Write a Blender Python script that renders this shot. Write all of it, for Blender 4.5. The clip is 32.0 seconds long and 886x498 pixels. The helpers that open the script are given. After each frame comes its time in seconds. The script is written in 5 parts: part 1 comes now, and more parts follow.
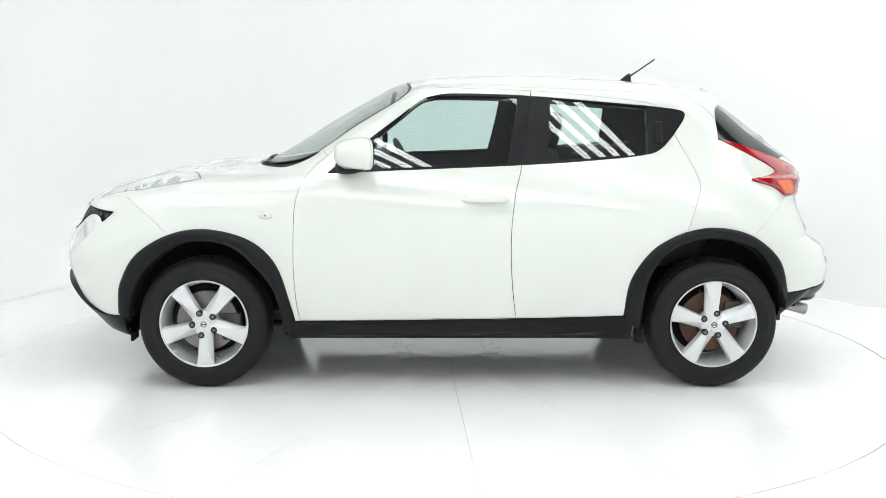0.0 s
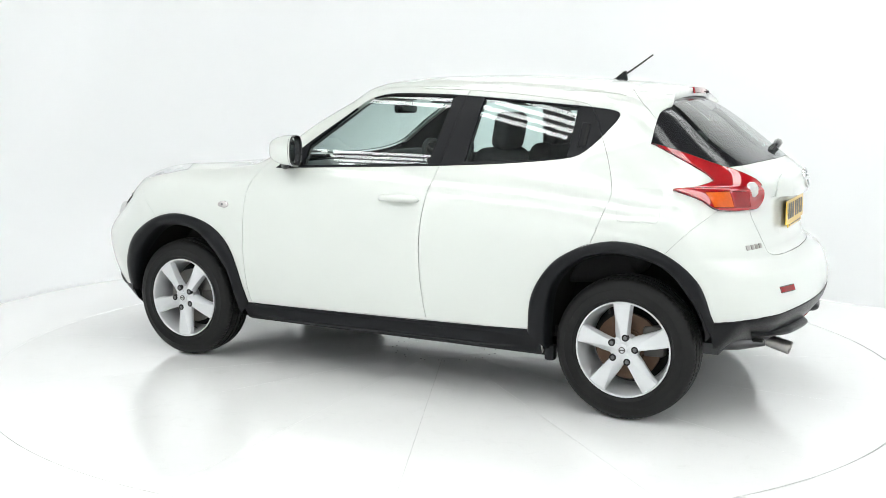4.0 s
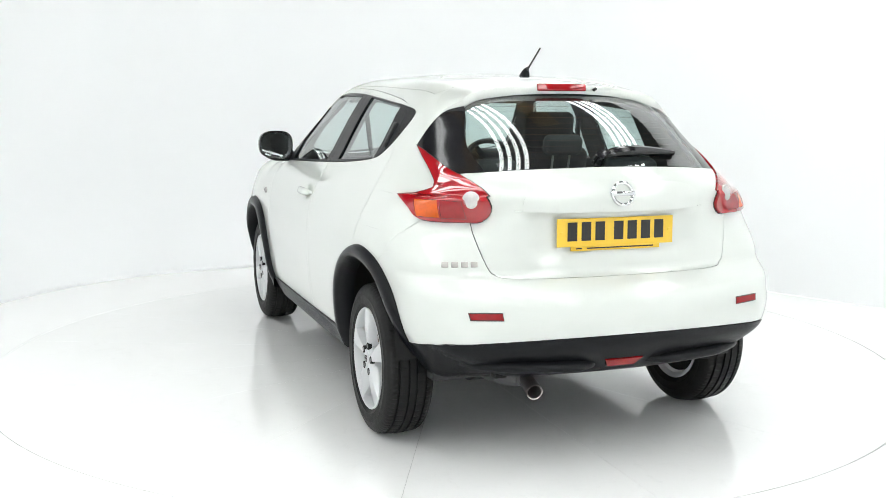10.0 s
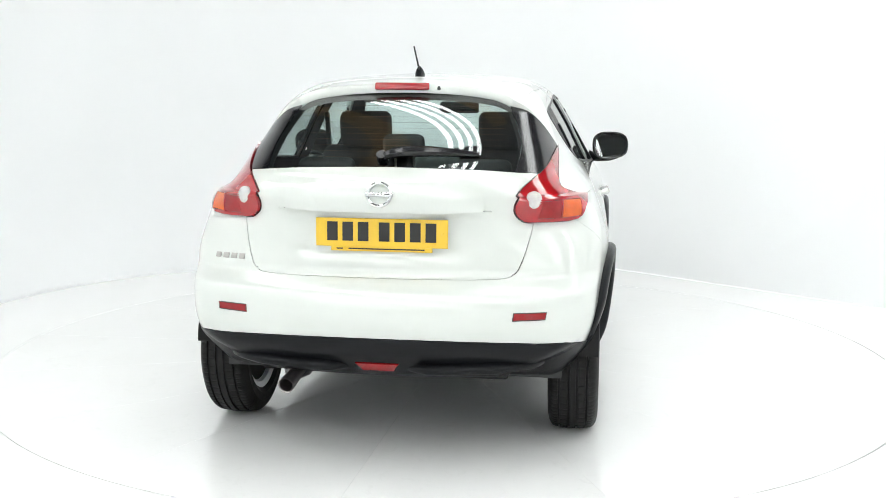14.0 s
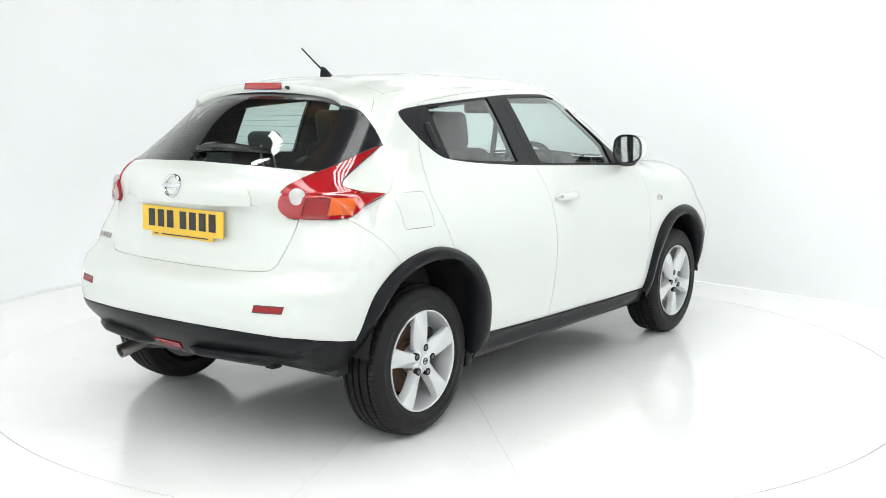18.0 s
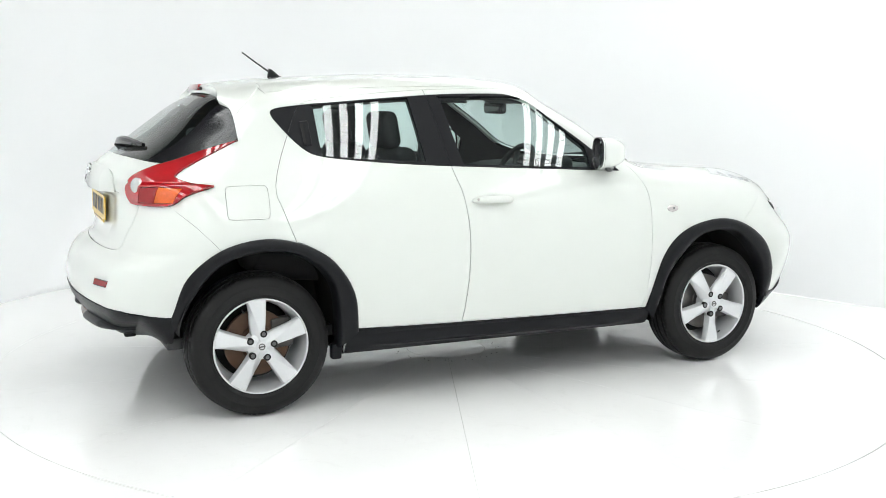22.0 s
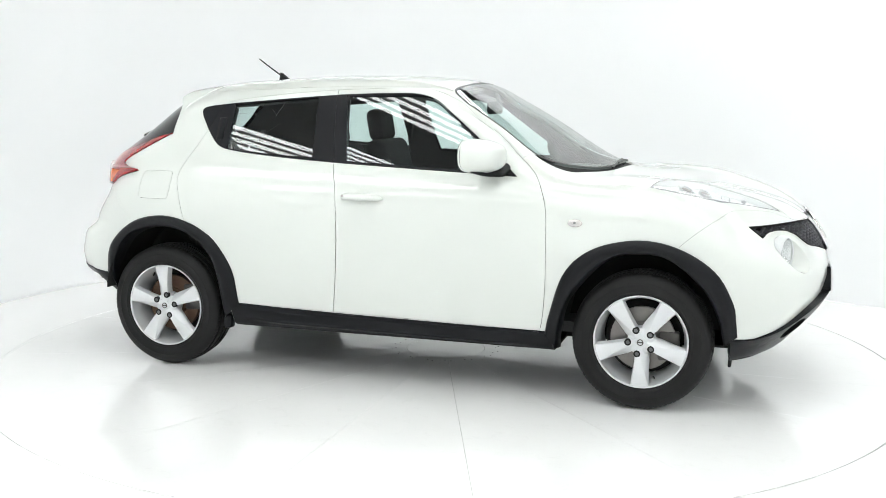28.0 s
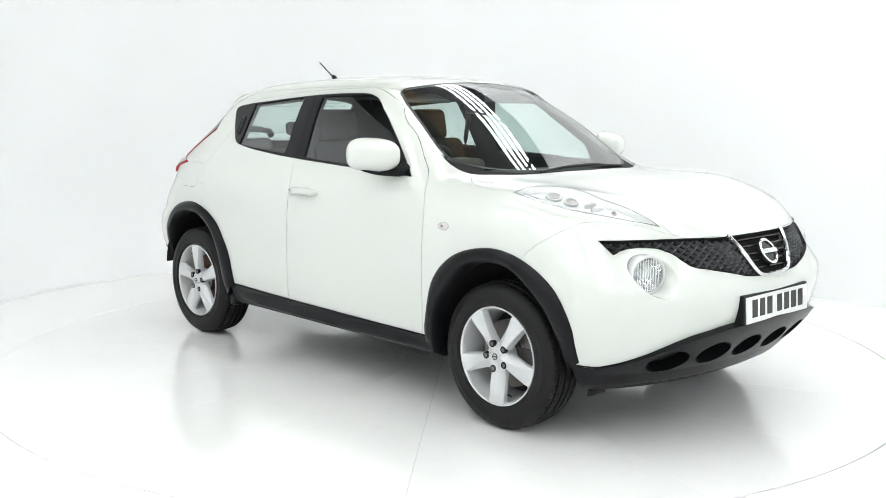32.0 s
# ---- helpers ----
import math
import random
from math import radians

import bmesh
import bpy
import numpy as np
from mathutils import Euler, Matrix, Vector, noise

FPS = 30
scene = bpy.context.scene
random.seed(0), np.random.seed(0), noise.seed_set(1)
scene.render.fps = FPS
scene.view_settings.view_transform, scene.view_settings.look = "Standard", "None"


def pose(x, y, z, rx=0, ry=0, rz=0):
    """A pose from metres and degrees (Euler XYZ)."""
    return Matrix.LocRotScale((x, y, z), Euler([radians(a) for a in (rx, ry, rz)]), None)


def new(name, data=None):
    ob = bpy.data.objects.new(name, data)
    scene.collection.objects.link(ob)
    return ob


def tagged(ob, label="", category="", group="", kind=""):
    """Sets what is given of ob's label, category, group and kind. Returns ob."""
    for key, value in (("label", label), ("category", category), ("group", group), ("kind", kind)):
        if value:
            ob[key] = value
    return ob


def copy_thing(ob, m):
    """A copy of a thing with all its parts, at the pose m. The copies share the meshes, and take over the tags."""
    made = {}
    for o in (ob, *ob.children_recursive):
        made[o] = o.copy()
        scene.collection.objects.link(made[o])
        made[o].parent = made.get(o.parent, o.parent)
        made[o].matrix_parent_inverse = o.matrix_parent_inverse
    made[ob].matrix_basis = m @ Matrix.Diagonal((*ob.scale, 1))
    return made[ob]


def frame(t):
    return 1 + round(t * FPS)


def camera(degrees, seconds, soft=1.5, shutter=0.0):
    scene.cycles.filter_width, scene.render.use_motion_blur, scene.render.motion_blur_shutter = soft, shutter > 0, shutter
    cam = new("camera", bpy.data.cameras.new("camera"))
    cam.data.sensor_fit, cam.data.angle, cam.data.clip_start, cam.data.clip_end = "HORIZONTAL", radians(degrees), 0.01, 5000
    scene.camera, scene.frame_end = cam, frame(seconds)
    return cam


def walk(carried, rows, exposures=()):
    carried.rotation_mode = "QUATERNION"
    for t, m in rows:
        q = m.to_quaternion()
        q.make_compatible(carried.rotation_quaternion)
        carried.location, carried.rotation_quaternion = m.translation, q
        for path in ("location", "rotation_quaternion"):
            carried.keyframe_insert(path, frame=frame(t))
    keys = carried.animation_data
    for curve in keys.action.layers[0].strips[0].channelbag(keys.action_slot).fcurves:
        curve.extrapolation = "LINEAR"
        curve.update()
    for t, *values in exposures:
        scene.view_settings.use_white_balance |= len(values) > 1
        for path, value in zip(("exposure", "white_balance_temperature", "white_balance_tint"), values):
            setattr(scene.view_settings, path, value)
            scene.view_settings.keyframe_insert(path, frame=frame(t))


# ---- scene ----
import itertools

# camera: fixed on its stand before the turntable
cam = camera(47.09, 32.0, soft=0.5)
EYE = (0.0, -5.7735, 1.4219)
walk(cam, [(0.0, pose(*EYE, 90 - 8.291, 0, 0.198) @ pose(0, 0, 0, 0, 0, 0.35)), (32.0, pose(*EYE, 90 - 8.291, 0, 0.198) @ pose(0, 0, 0, 0, 0, 0.35))],
     exposures=[(0.0, -0.02), (32.0, -0.02)])

# world: a dim hall beyond the white stage
world = bpy.data.worlds.new("hall")
scene.world = world
world.use_nodes = True
world.node_tree.nodes["Background"].inputs[0].default_value = (0.9, 0.95, 1.0, 1)
world.node_tree.nodes["Background"].inputs[1].default_value = 0.15
LAMP_POWER = 9.25


# ---- materials ----
def material(name, color, rough=0.5, metal=0.0, coat=0.0, vary=0.0, scale=6.0, bump=0.0, bump_scale=60.0, spec=0.5, emit=0.0, coat_rough=0.03, scuff=0.0):
    m = bpy.data.materials.new(name)
    m.use_nodes = True
    nt = m.node_tree
    b = nt.nodes["Principled BSDF"]
    b.inputs["Base Color"].default_value = (*color, 1)
    b.inputs["Roughness"].default_value = rough
    b.inputs["Metallic"].default_value = metal
    b.inputs["Coat Weight"].default_value = coat
    b.inputs["Coat Roughness"].default_value = coat_rough
    b.inputs["Specular IOR Level"].default_value = spec
    co = nt.nodes.new("ShaderNodeTexCoord")
    if vary:
        n1 = nt.nodes.new("ShaderNodeTexNoise")
        n1.inputs["Scale"].default_value = scale
        n1.inputs["Detail"].default_value = 6
        n1.inputs["Roughness"].default_value = 0.65
        nt.links.new(co.outputs["Object"], n1.inputs["Vector"])
        mix = nt.nodes.new("ShaderNodeMix")
        mix.data_type = "RGBA"
        mix.inputs[6].default_value = (*[c * (1 - vary) for c in color], 1)
        mix.inputs[7].default_value = (*[min(1, c * (1 + vary)) for c in color], 1)
        nt.links.new(n1.outputs["Fac"], mix.inputs[0])
        nt.links.new(mix.outputs[2], b.inputs["Base Color"])
        if scuff:
            # grey scuffs and grit, in streaks and specks
            sc = nt.nodes.new("ShaderNodeTexNoise")
            sc.inputs["Scale"].default_value = 9.0
            sc.inputs["Detail"].default_value = 10
            sc.inputs["Roughness"].default_value = 0.75
            sc.inputs["Distortion"].default_value = 1.2
            nt.links.new(co.outputs["Object"], sc.inputs["Vector"])
            lim = nt.nodes.new("ShaderNodeMapRange")
            lim.inputs["From Min"].default_value = 0.55
            lim.inputs["From Max"].default_value = 0.75
            lim.inputs["To Max"].default_value = scuff
            nt.links.new(sc.outputs["Fac"], lim.inputs["Value"])
            dirt = nt.nodes.new("ShaderNodeMix")
            dirt.data_type = "RGBA"
            dirt.inputs[7].default_value = (0.22, 0.21, 0.19, 1)
            nt.links.new(lim.outputs["Result"], dirt.inputs[0])
            nt.links.new(mix.outputs[2], dirt.inputs[6])
            nt.links.new(dirt.outputs[2], b.inputs["Base Color"])
        ramp = nt.nodes.new("ShaderNodeMapRange")
        ramp.inputs["To Min"].default_value = max(0.02, rough * (1 - 1.2 * vary))
        ramp.inputs["To Max"].default_value = min(1, rough * (1 + 1.2 * vary))
        nt.links.new(n1.outputs["Fac"], ramp.inputs["Value"])
        nt.links.new(ramp.outputs["Result"], b.inputs["Roughness"])
    if bump:
        n2 = nt.nodes.new("ShaderNodeTexNoise")
        n2.inputs["Scale"].default_value = bump_scale
        n2.inputs["Detail"].default_value = 4
        nt.links.new(co.outputs["Object"], n2.inputs["Vector"])
        bp = nt.nodes.new("ShaderNodeBump")
        bp.inputs["Strength"].default_value = bump
        bp.inputs["Distance"].default_value = 0.002
        nt.links.new(n2.outputs["Fac"], bp.inputs["Height"])
        nt.links.new(bp.outputs["Normal"], b.inputs["Normal"])
    if emit:
        b.inputs["Emission Color"].default_value = (0.97, 1.0, 0.987, 1)
        b.inputs["Emission Strength"].default_value = emit
    return m


def glass(name, tint, shine=0.09, edge=1.0):
    """A thin pane: tinted, with a clear reflection by angle."""
    m = bpy.data.materials.new(name)
    m.use_nodes = True
    nt = m.node_tree
    nt.nodes.clear()
    out = nt.nodes.new("ShaderNodeOutputMaterial")
    tr = nt.nodes.new("ShaderNodeBsdfTransparent")
    tr.inputs[0].default_value = (*tint, 1)
    gl = nt.nodes.new("ShaderNodeBsdfGlossy")
    gl.inputs["Roughness"].default_value = 0.0
    lw = nt.nodes.new("ShaderNodeLayerWeight")
    pw = nt.nodes.new("ShaderNodeMath")
    pw.operation, pw.inputs[1].default_value = "POWER", 3.3
    nt.links.new(lw.outputs["Facing"], pw.inputs[0])
    fr = nt.nodes.new("ShaderNodeMapRange")
    fr.inputs["To Min"].default_value = shine
    fr.inputs["To Max"].default_value = edge
    nt.links.new(pw.outputs[0], fr.inputs["Value"])
    mx = nt.nodes.new("ShaderNodeMixShader")
    nt.links.new(fr.outputs[0], mx.inputs[0])
    nt.links.new(tr.outputs[0], mx.inputs[1])
    nt.links.new(gl.outputs[0], mx.inputs[2])
    nt.links.new(mx.outputs[0], out.inputs[0])
    return m


PAINT = material("pearl_white_paint", (0.635, 0.657, 0.624), 0.28, coat=1.0, vary=0.02, scale=3)
TRIM = material("grained_black_plastic", (0.0065, 0.007, 0.0085), 0.31, vary=0.15, scale=9, bump=0.15, bump_scale=900, spec=0.17)
GLOSS = material("gloss_black_trim", (0.008, 0.008, 0.010), 0.12, vary=0.1)
DARK = material("dark_cavity", (0.006, 0.006, 0.006), 0.85)
RUBBER = material("tyre_rubber", (0.007, 0.007, 0.007), 0.55, vary=0.3, scale=20, bump=0.3, bump_scale=300, spec=0.25)
ALLOY = material("silver_alloy", (0.62, 0.63, 0.64), 0.33, metal=0.4, vary=0.05, scale=14)
CHROME = material("chrome", (0.68, 0.69, 0.70), 0.16, metal=1.0)
STEEL = material("brushed_steel", (0.42, 0.40, 0.38), 0.36, metal=1.0, vary=0.2, scale=40)
RUST = material("rusty_brake_metal", (0.12, 0.07, 0.045), 0.7, metal=0.3, vary=0.5, scale=25)
DISC = material("worn_brake_steel", (0.22, 0.21, 0.20), 0.45, metal=0.8, vary=0.25, scale=18)
IRON = material("dark_cast_iron", (0.10, 0.095, 0.09), 0.6, metal=0.5, vary=0.3, scale=30)
BOLT = material("dark_wheel_nut", (0.14, 0.14, 0.145), 0.3, metal=0.8)
CABIN = material("charcoal_cabin_trim", (0.034, 0.035, 0.036), 0.7, vary=0.2, scale=30, bump=0.2, bump_scale=500)
SEAT = material("dark_seat_fabric", (0.018, 0.0185, 0.020), 0.9, vary=0.3, scale=90, bump=0.4, bump_scale=700)
LINER = material("grey_headlining", (0.14, 0.14, 0.135), 0.9, vary=0.1)
RED_LENS = material("red_lamp_lens", (0.33, 0.002, 0.006), 0.04, coat=1.0, vary=0.5, scale=9, coat_rough=0.0)
DEEP_RED = material("deep_red_lens", (0.28, 0.006, 0.009), 0.2, coat=0.05, vary=0.3, scale=60)
AMBER = material("amber_lens", (0.62, 0.10, 0.008), 0.18, coat=0.1, vary=0.3, scale=60)
CLEAR = material("clear_lamp_lens", (0.58, 0.55, 0.54), 0.15, metal=0.3, coat=0.5, vary=0.4, scale=60, bump=0.3, bump_scale=120)
SILVER = material("bright_lamp_bowl", (0.80, 0.81, 0.82), 0.2, metal=1.0, vary=0.1, scale=30, bump=0.4, bump_scale=60)
REFLECTOR = material("lamp_reflector", (0.86, 0.87, 0.87), 0.25, metal=0.0, vary=0.08, scale=24, bump=0.6, bump_scale=70)
YELLOW = material("yellow_plate", (0.78, 0.50, 0.03), 0.3, coat=0.4, vary=0.05, scale=30)
WHITE_PLATE = material("white_plate", (0.74, 0.75, 0.74), 0.3, coat=0.4, vary=0.05, scale=30)
INK = material("black_lettering", (0.015, 0.015, 0.015), 0.4)
GLASS = glass("green_tinted_glass", (0.83, 0.935, 0.915), 0.09)
REAR_GLASS = glass("dark_tinted_glass", (0.80, 0.90, 0.88), 0.08)
LENS_GLASS = glass("clear_lens_cover", (0.98, 0.985, 0.985), 0.03, 0.4)
GRID = material("grey_black_lattice", (0.12, 0.122, 0.13), 0.2, vary=0.1)
MIRROR = material("mirror_glass", (0.75, 0.78, 0.78), 0.02, metal=1.0)
FLOOR = material("white_gloss_floor", (0.92, 0.92, 0.915), 0.12, vary=0.03, scale=1.3, bump=0.03, bump_scale=14, spec=0.75, coat=0.3, coat_rough=0.14)
DECK = material("white_deck_paint", (0.91, 0.91, 0.905), 0.12, vary=0.04, scale=2.2, bump=0.03, bump_scale=18, spec=0.75, coat=0.3, coat_rough=0.14, scuff=0.10)
WALL = material("white_wall_paint", (0.895, 0.903, 0.912), 0.75, vary=0.02, scale=0.7)
CEIL = material("dark_hall_ceiling", (0.085, 0.085, 0.085), 0.8, vary=0.25, scale=1.5)
HALL = material("dim_hall_wall", (0.07, 0.07, 0.07), 0.8, vary=0.3, scale=0.8)
TIMBER = material("timber_post", (0.20, 0.135, 0.07), 0.6, vary=0.4, scale=5)
TUBE = material("fluorescent_tube", (1, 1, 1), 0.5, emit=LAMP_POWER)


# ---- helpers ----
def mesh_of(name, verts, faces, normals=None, smooth=True):
    me = bpy.data.meshes.new(name)
    me.from_pydata([tuple(v) for v in verts], [], [tuple(f) for f in faces])
    if smooth:
        me.polygons.foreach_set("use_smooth", [True] * len(me.polygons))
    if normals is not None:
        me.normals_split_custom_set_from_vertices([tuple(n) for n in normals])
    me.update()
    return me


def hang(name, me, mat, parent, label="", m=None):
    """Links a mesh as one part under its thing."""
    if not me.materials:
        me.materials.append(mat)
    ob = new(name, me)
    ob.parent = parent
    if m is not None:
        ob.matrix_basis = m
    return tagged(ob, label) if label else ob


def part(name, bm, mat, parent, label="", m=None, smooth=True, sharp=38):
    me = bpy.data.meshes.new(name)
    bmesh.ops.recalc_face_normals(bm, faces=bm.faces[:])
    bm.to_mesh(me)
    bm.free()
    if smooth:
        me.polygons.foreach_set("use_smooth", [True] * len(me.polygons))
        me.set_sharp_from_angle(angle=radians(sharp))
    return hang(name, me, mat, parent, label, m)


def thing(name, label, category, group="", kind="", at=(0, 0, 0)):
    ob = new(name)
    ob.location = at
    return tagged(ob, label, category, group, kind)


def box(sx, sy, sz, bevel=0.0, seg=2, at=(0, 0, 0), m=None, bm=None):
    bm = bm or bmesh.new()
    mat = Matrix.Translation(at) @ (m or Matrix()) @ Matrix.Diagonal((sx, sy, sz, 1))
    vs = bmesh.ops.create_cube(bm, size=1, matrix=mat)["verts"]
    if bevel:
        es = list({e for v in vs for e in v.link_edges})
        bmesh.ops.bevel(bm, geom=es, offset=bevel, segments=seg, affect="EDGES", profile=0.5)
    return bm


def cyl(r1, r2, depth, seg=24, m=None, bm=None):
    bm = bm or bmesh.new()
    bmesh.ops.create_cone(bm, cap_ends=True, segments=seg, radius1=r1, radius2=r2, depth=depth, matrix=m or Matrix())
    return bm


def lathe(profile, seg, closed=False):
    """Turns (radius, along) pairs about the y axis. Returns vertices and faces."""
    verts, faces, n = [], [], len(profile)
    for i in range(seg):
        a = 2 * math.pi * i / seg
        for r, y in profile:
            verts.append((r * math.cos(a), y, r * math.sin(a)))
    for i in range(seg):
        j = (i + 1) % seg
        for k in range(n if closed else n - 1):
            l = (k + 1) % n
            faces.append((i * n + k, i * n + l, j * n + l, j * n + k))
    return verts, faces


def bm_of(verts, faces):
    bm = bmesh.new()
    vs = [bm.verts.new(v) for v in verts]
    for f in faces:
        try:
            bm.faces.new([vs[i] for i in f])
        except ValueError:
            pass
    return bm


def tube(points, radius, seg=8, taper=None, bm=None):
    """A round bar along points, with an optional radius for each."""
    bm = bm or bmesh.new()
    pts = [Vector(p) for p in points]
    rings = []
    for i, p in enumerate(pts):
        d = (pts[min(i + 1, len(pts) - 1)] - pts[max(i - 1, 0)]).normalized()
        side = d.cross(Vector((0, 0, 1)))
        if side.length < 1e-3:
            side = d.cross(Vector((1, 0, 0)))
        side.normalize()
        up = side.cross(d)
        r = taper[i] if taper else radius
        rings.append([bm.verts.new(p + r * (math.cos(a) * side + math.sin(a) * up)) for a in [2 * math.pi * k / seg for k in range(seg)]])
    for a, b in zip(rings, rings[1:]):
        for k in range(seg):
            bm.faces.new((a[k], a[(k + 1) % seg], b[(k + 1) % seg], b[k]))
    bm.faces.new(rings[0])
    bm.faces.new(rings[-1][::-1])
    return bm


def rounded(points, steps=4):
    """A closed outline drawn smoothly through its points; a point given twice stays a corner."""
    p, out, n = [np.array(q, float) for q in points], [], len(points)
    for i in range(n):
        a, b, c, d = p[i - 1], p[i], p[(i + 1) % n], p[(i + 2) % n]
        if np.allclose(b, c):
            continue
        for k in range(steps):
            s = k / steps
            q = 0.5 * (2 * b + (c - a) * s + (2 * a - 5 * b + 4 * c - d) * s * s + (3 * b - a - 3 * c + d) * s ** 3)
            out.append(q)
    return out


def resample(points, n):
    p = np.array(points, float)
    d = np.r_[0, np.cumsum(np.linalg.norm(np.diff(p, axis=0), axis=1))]
    s = np.linspace(0, d[-1], n)
    return np.stack([np.interp(s, d, p[:, k]) for k in range(p.shape[1])], 1)


def flow(points, n):
    """An open smooth curve through the points, as n places."""
    p = [np.array(q, float) for q in points]
    p = [2 * p[0] - p[1]] + p + [2 * p[-1] - p[-2]]
    out = []
    for a, b, c, d in zip(p, p[1:], p[2:], p[3:]):
        for s in np.linspace(0, 1, 8, endpoint=False):
            out.append(0.5 * (2 * b + (c - a) * s + (2 * a - 5 * b + 4 * c - d) * s * s + (3 * b - a - 3 * c + d) * s ** 3))
    out.append(p[-2])
    return resample(out, n)


# body form: side, top, nose and tail limits blended into one closed shape
def spline(xs, ys):
    """Monotone cubic through the knots, constant slope past the ends."""
    xs, ys = np.array(xs, float), np.array(ys, float)
    h, d = np.diff(xs), np.diff(ys) / np.diff(xs)
    m = np.zeros(len(xs))
    for i in range(1, len(xs) - 1):
        if d[i - 1] * d[i] > 0:
            w1, w2 = 2 * h[i] + h[i - 1], h[i] + 2 * h[i - 1]
            m[i] = (w1 + w2) / (w1 / d[i - 1] + w2 / d[i])
    m[0], m[-1] = d[0], d[-1]

    def value(q):
        q = np.asarray(q, float)
        k = np.clip(np.searchsorted(xs, q) - 1, 0, len(h) - 1)
        s = np.clip((q - xs[k]) / h[k], 0, 1)
        a = ys[k] * (1 + 2 * s) * (1 - s) ** 2 + ys[k + 1] * s * s * (3 - 2 * s)
        b = h[k] * s * (1 - s) * (m[k] * (1 - s) - m[k + 1] * s)
        over = np.maximum(q - xs[-1], 0) * m[-1] + np.minimum(q - xs[0], 0) * m[0]
        return a + b + over
    return value


TOP = spline([-2.3, -2.02, -1.9, -1.7, -1.5, -1.3, -1.1, -1.03, -0.66, -0.47, -0.32, -0.15, 0.13, 0.45, 0.77, 1.0, 1.24, 1.40, 1.6, 2.2],
             [0.74, 0.865, 0.925, 0.985, 1.03, 1.062, 1.085, 1.108, 1.325, 1.432, 1.508, 1.543, 1.560, 1.562, 1.548, 1.535, 1.518, 1.503, 1.48, 1.4])
NOSE = spline([0.15, 0.25, 0.30, 0.37, 0.45, 0.52, 0.62, 0.70, 0.78, 0.86, 0.95, 1.1],
              [-1.81, -1.90, -1.947, -2.005, -2.053, -2.081, -2.10, -2.085, -2.055, -2.015, -1.93, -1.6])
TAIL = spline([0.2, 0.28, 0.34, 0.42, 0.50, 0.58, 0.65, 0.70, 0.73, 0.76, 0.85, 0.97, 1.05, 1.12, 1.155, 1.217, 1.318, 1.40, 1.45, 1.5, 1.7],
              [1.70, 1.78, 1.85, 1.93, 1.985, 2.0, 1.985, 1.955, 1.905, 1.862, 1.846, 1.850, 1.866, 1.83, 1.785, 1.705, 1.573, 1.455, 1.355, 1.245, 0.80])
ROUND = spline([0.2, 0.50, 0.63, 0.78, 0.95, 1.1, 1.3, 1.6], [0.28, 0.26, 0.27, 0.21, 0.38, 0.45, 0.60, 0.60])
BOW = spline([0.2, 0.45, 0.65, 0.86, 1.1], [0.39, 0.365, 0.365, 0.56, 0.56])
LIFT = spline([-1.2, -1.0, -0.35, -0.1, 1.0, 1.3], [0.15, 0.46, 0.42, 0.05, 0.0, 0.0])
CROWN = spline([-2.2, -1.2, -0.6, -0.1, 1.2, 1.6], [0.03, 0.02, 0.02, 0.13, 0.15, 0.22])
ZS = (0.20, 0.30, 0.36, 0.50, 0.65, 0.80, 0.90, 1.00, 1.08, 1.14, 1.22, 1.32, 1.42, 1.52, 1.7)
WIDTHS = {
    -2.1: (0.70, 0.74, 0.76, 0.78, 0.79, 0.77, 0.74, 0.70, 0.66, 0.62, 0.58, 0.55, 0.52, 0.5, 0.45),
    -1.7: (0.78, 0.82, 0.83, 0.85, 0.86, 0.85, 0.82, 0.77, 0.72, 0.68, 0.64, 0.60, 0.56, 0.52, 0.48),
    -1.26: (0.80, 0.84, 0.86, 0.88, 0.895, 0.89, 0.875, 0.835, 0.775, 0.73, 0.69, 0.65, 0.60, 0.55, 0.5),
    -0.85: (0.79, 0.83, 0.86, 0.88, 0.89, 0.885, 0.872, 0.845, 0.802, 0.765, 0.72, 0.67, 0.61, 0.55, 0.47),
    0.0: (0.79, 0.83, 0.86, 0.88, 0.89, 0.885, 0.870, 0.840, 0.800, 0.765, 0.725, 0.675, 0.62, 0.555, 0.47),
    0.6: (0.79, 0.83, 0.86, 0.88, 0.89, 0.885, 0.870, 0.838, 0.796, 0.755, 0.715, 0.665, 0.605, 0.54, 0.45),
    1.2: (0.788, 0.822, 0.85, 0.873, 0.888, 0.886, 0.866, 0.828, 0.780, 0.732, 0.675, 0.622, 0.57, 0.515, 0.42),
    1.6: (0.62, 0.685, 0.724, 0.812, 0.837, 0.840, 0.828, 0.795, 0.690, 0.640, 0.605, 0.558, 0.52, 0.47, 0.38),
    2.0: (0.57, 0.63, 0.67, 0.765, 0.79, 0.78, 0.76, 0.71, 0.60, 0.55, 0.51, 0.48, 0.44, 0.4, 0.33)}
XS = sorted(WIDTHS)
COLUMNS = [spline(XS, [WIDTHS[x][k] for x in XS]) for k in range(len(ZS))]


def soften(table, sigma, axis):
    """Rounds a table off along one axis."""
    k = np.arange(-int(3 * sigma), int(3 * sigma) + 1)
    w = np.exp(-0.5 * (k / sigma) ** 2)
    w /= w.sum()
    size = table.shape[axis]
    return sum(c * np.take(table, np.clip(np.arange(size) + j, 0, size - 1), axis) for j, c in zip(k, w))


def width_table(xs, zs):
    """Half width of the side on a grid of lengths and heights."""
    vals = np.stack([c(xs) for c in COLUMNS], 0)
    return np.stack([spline(ZS, vals[:, i])(zs) for i in range(len(xs))], 0)


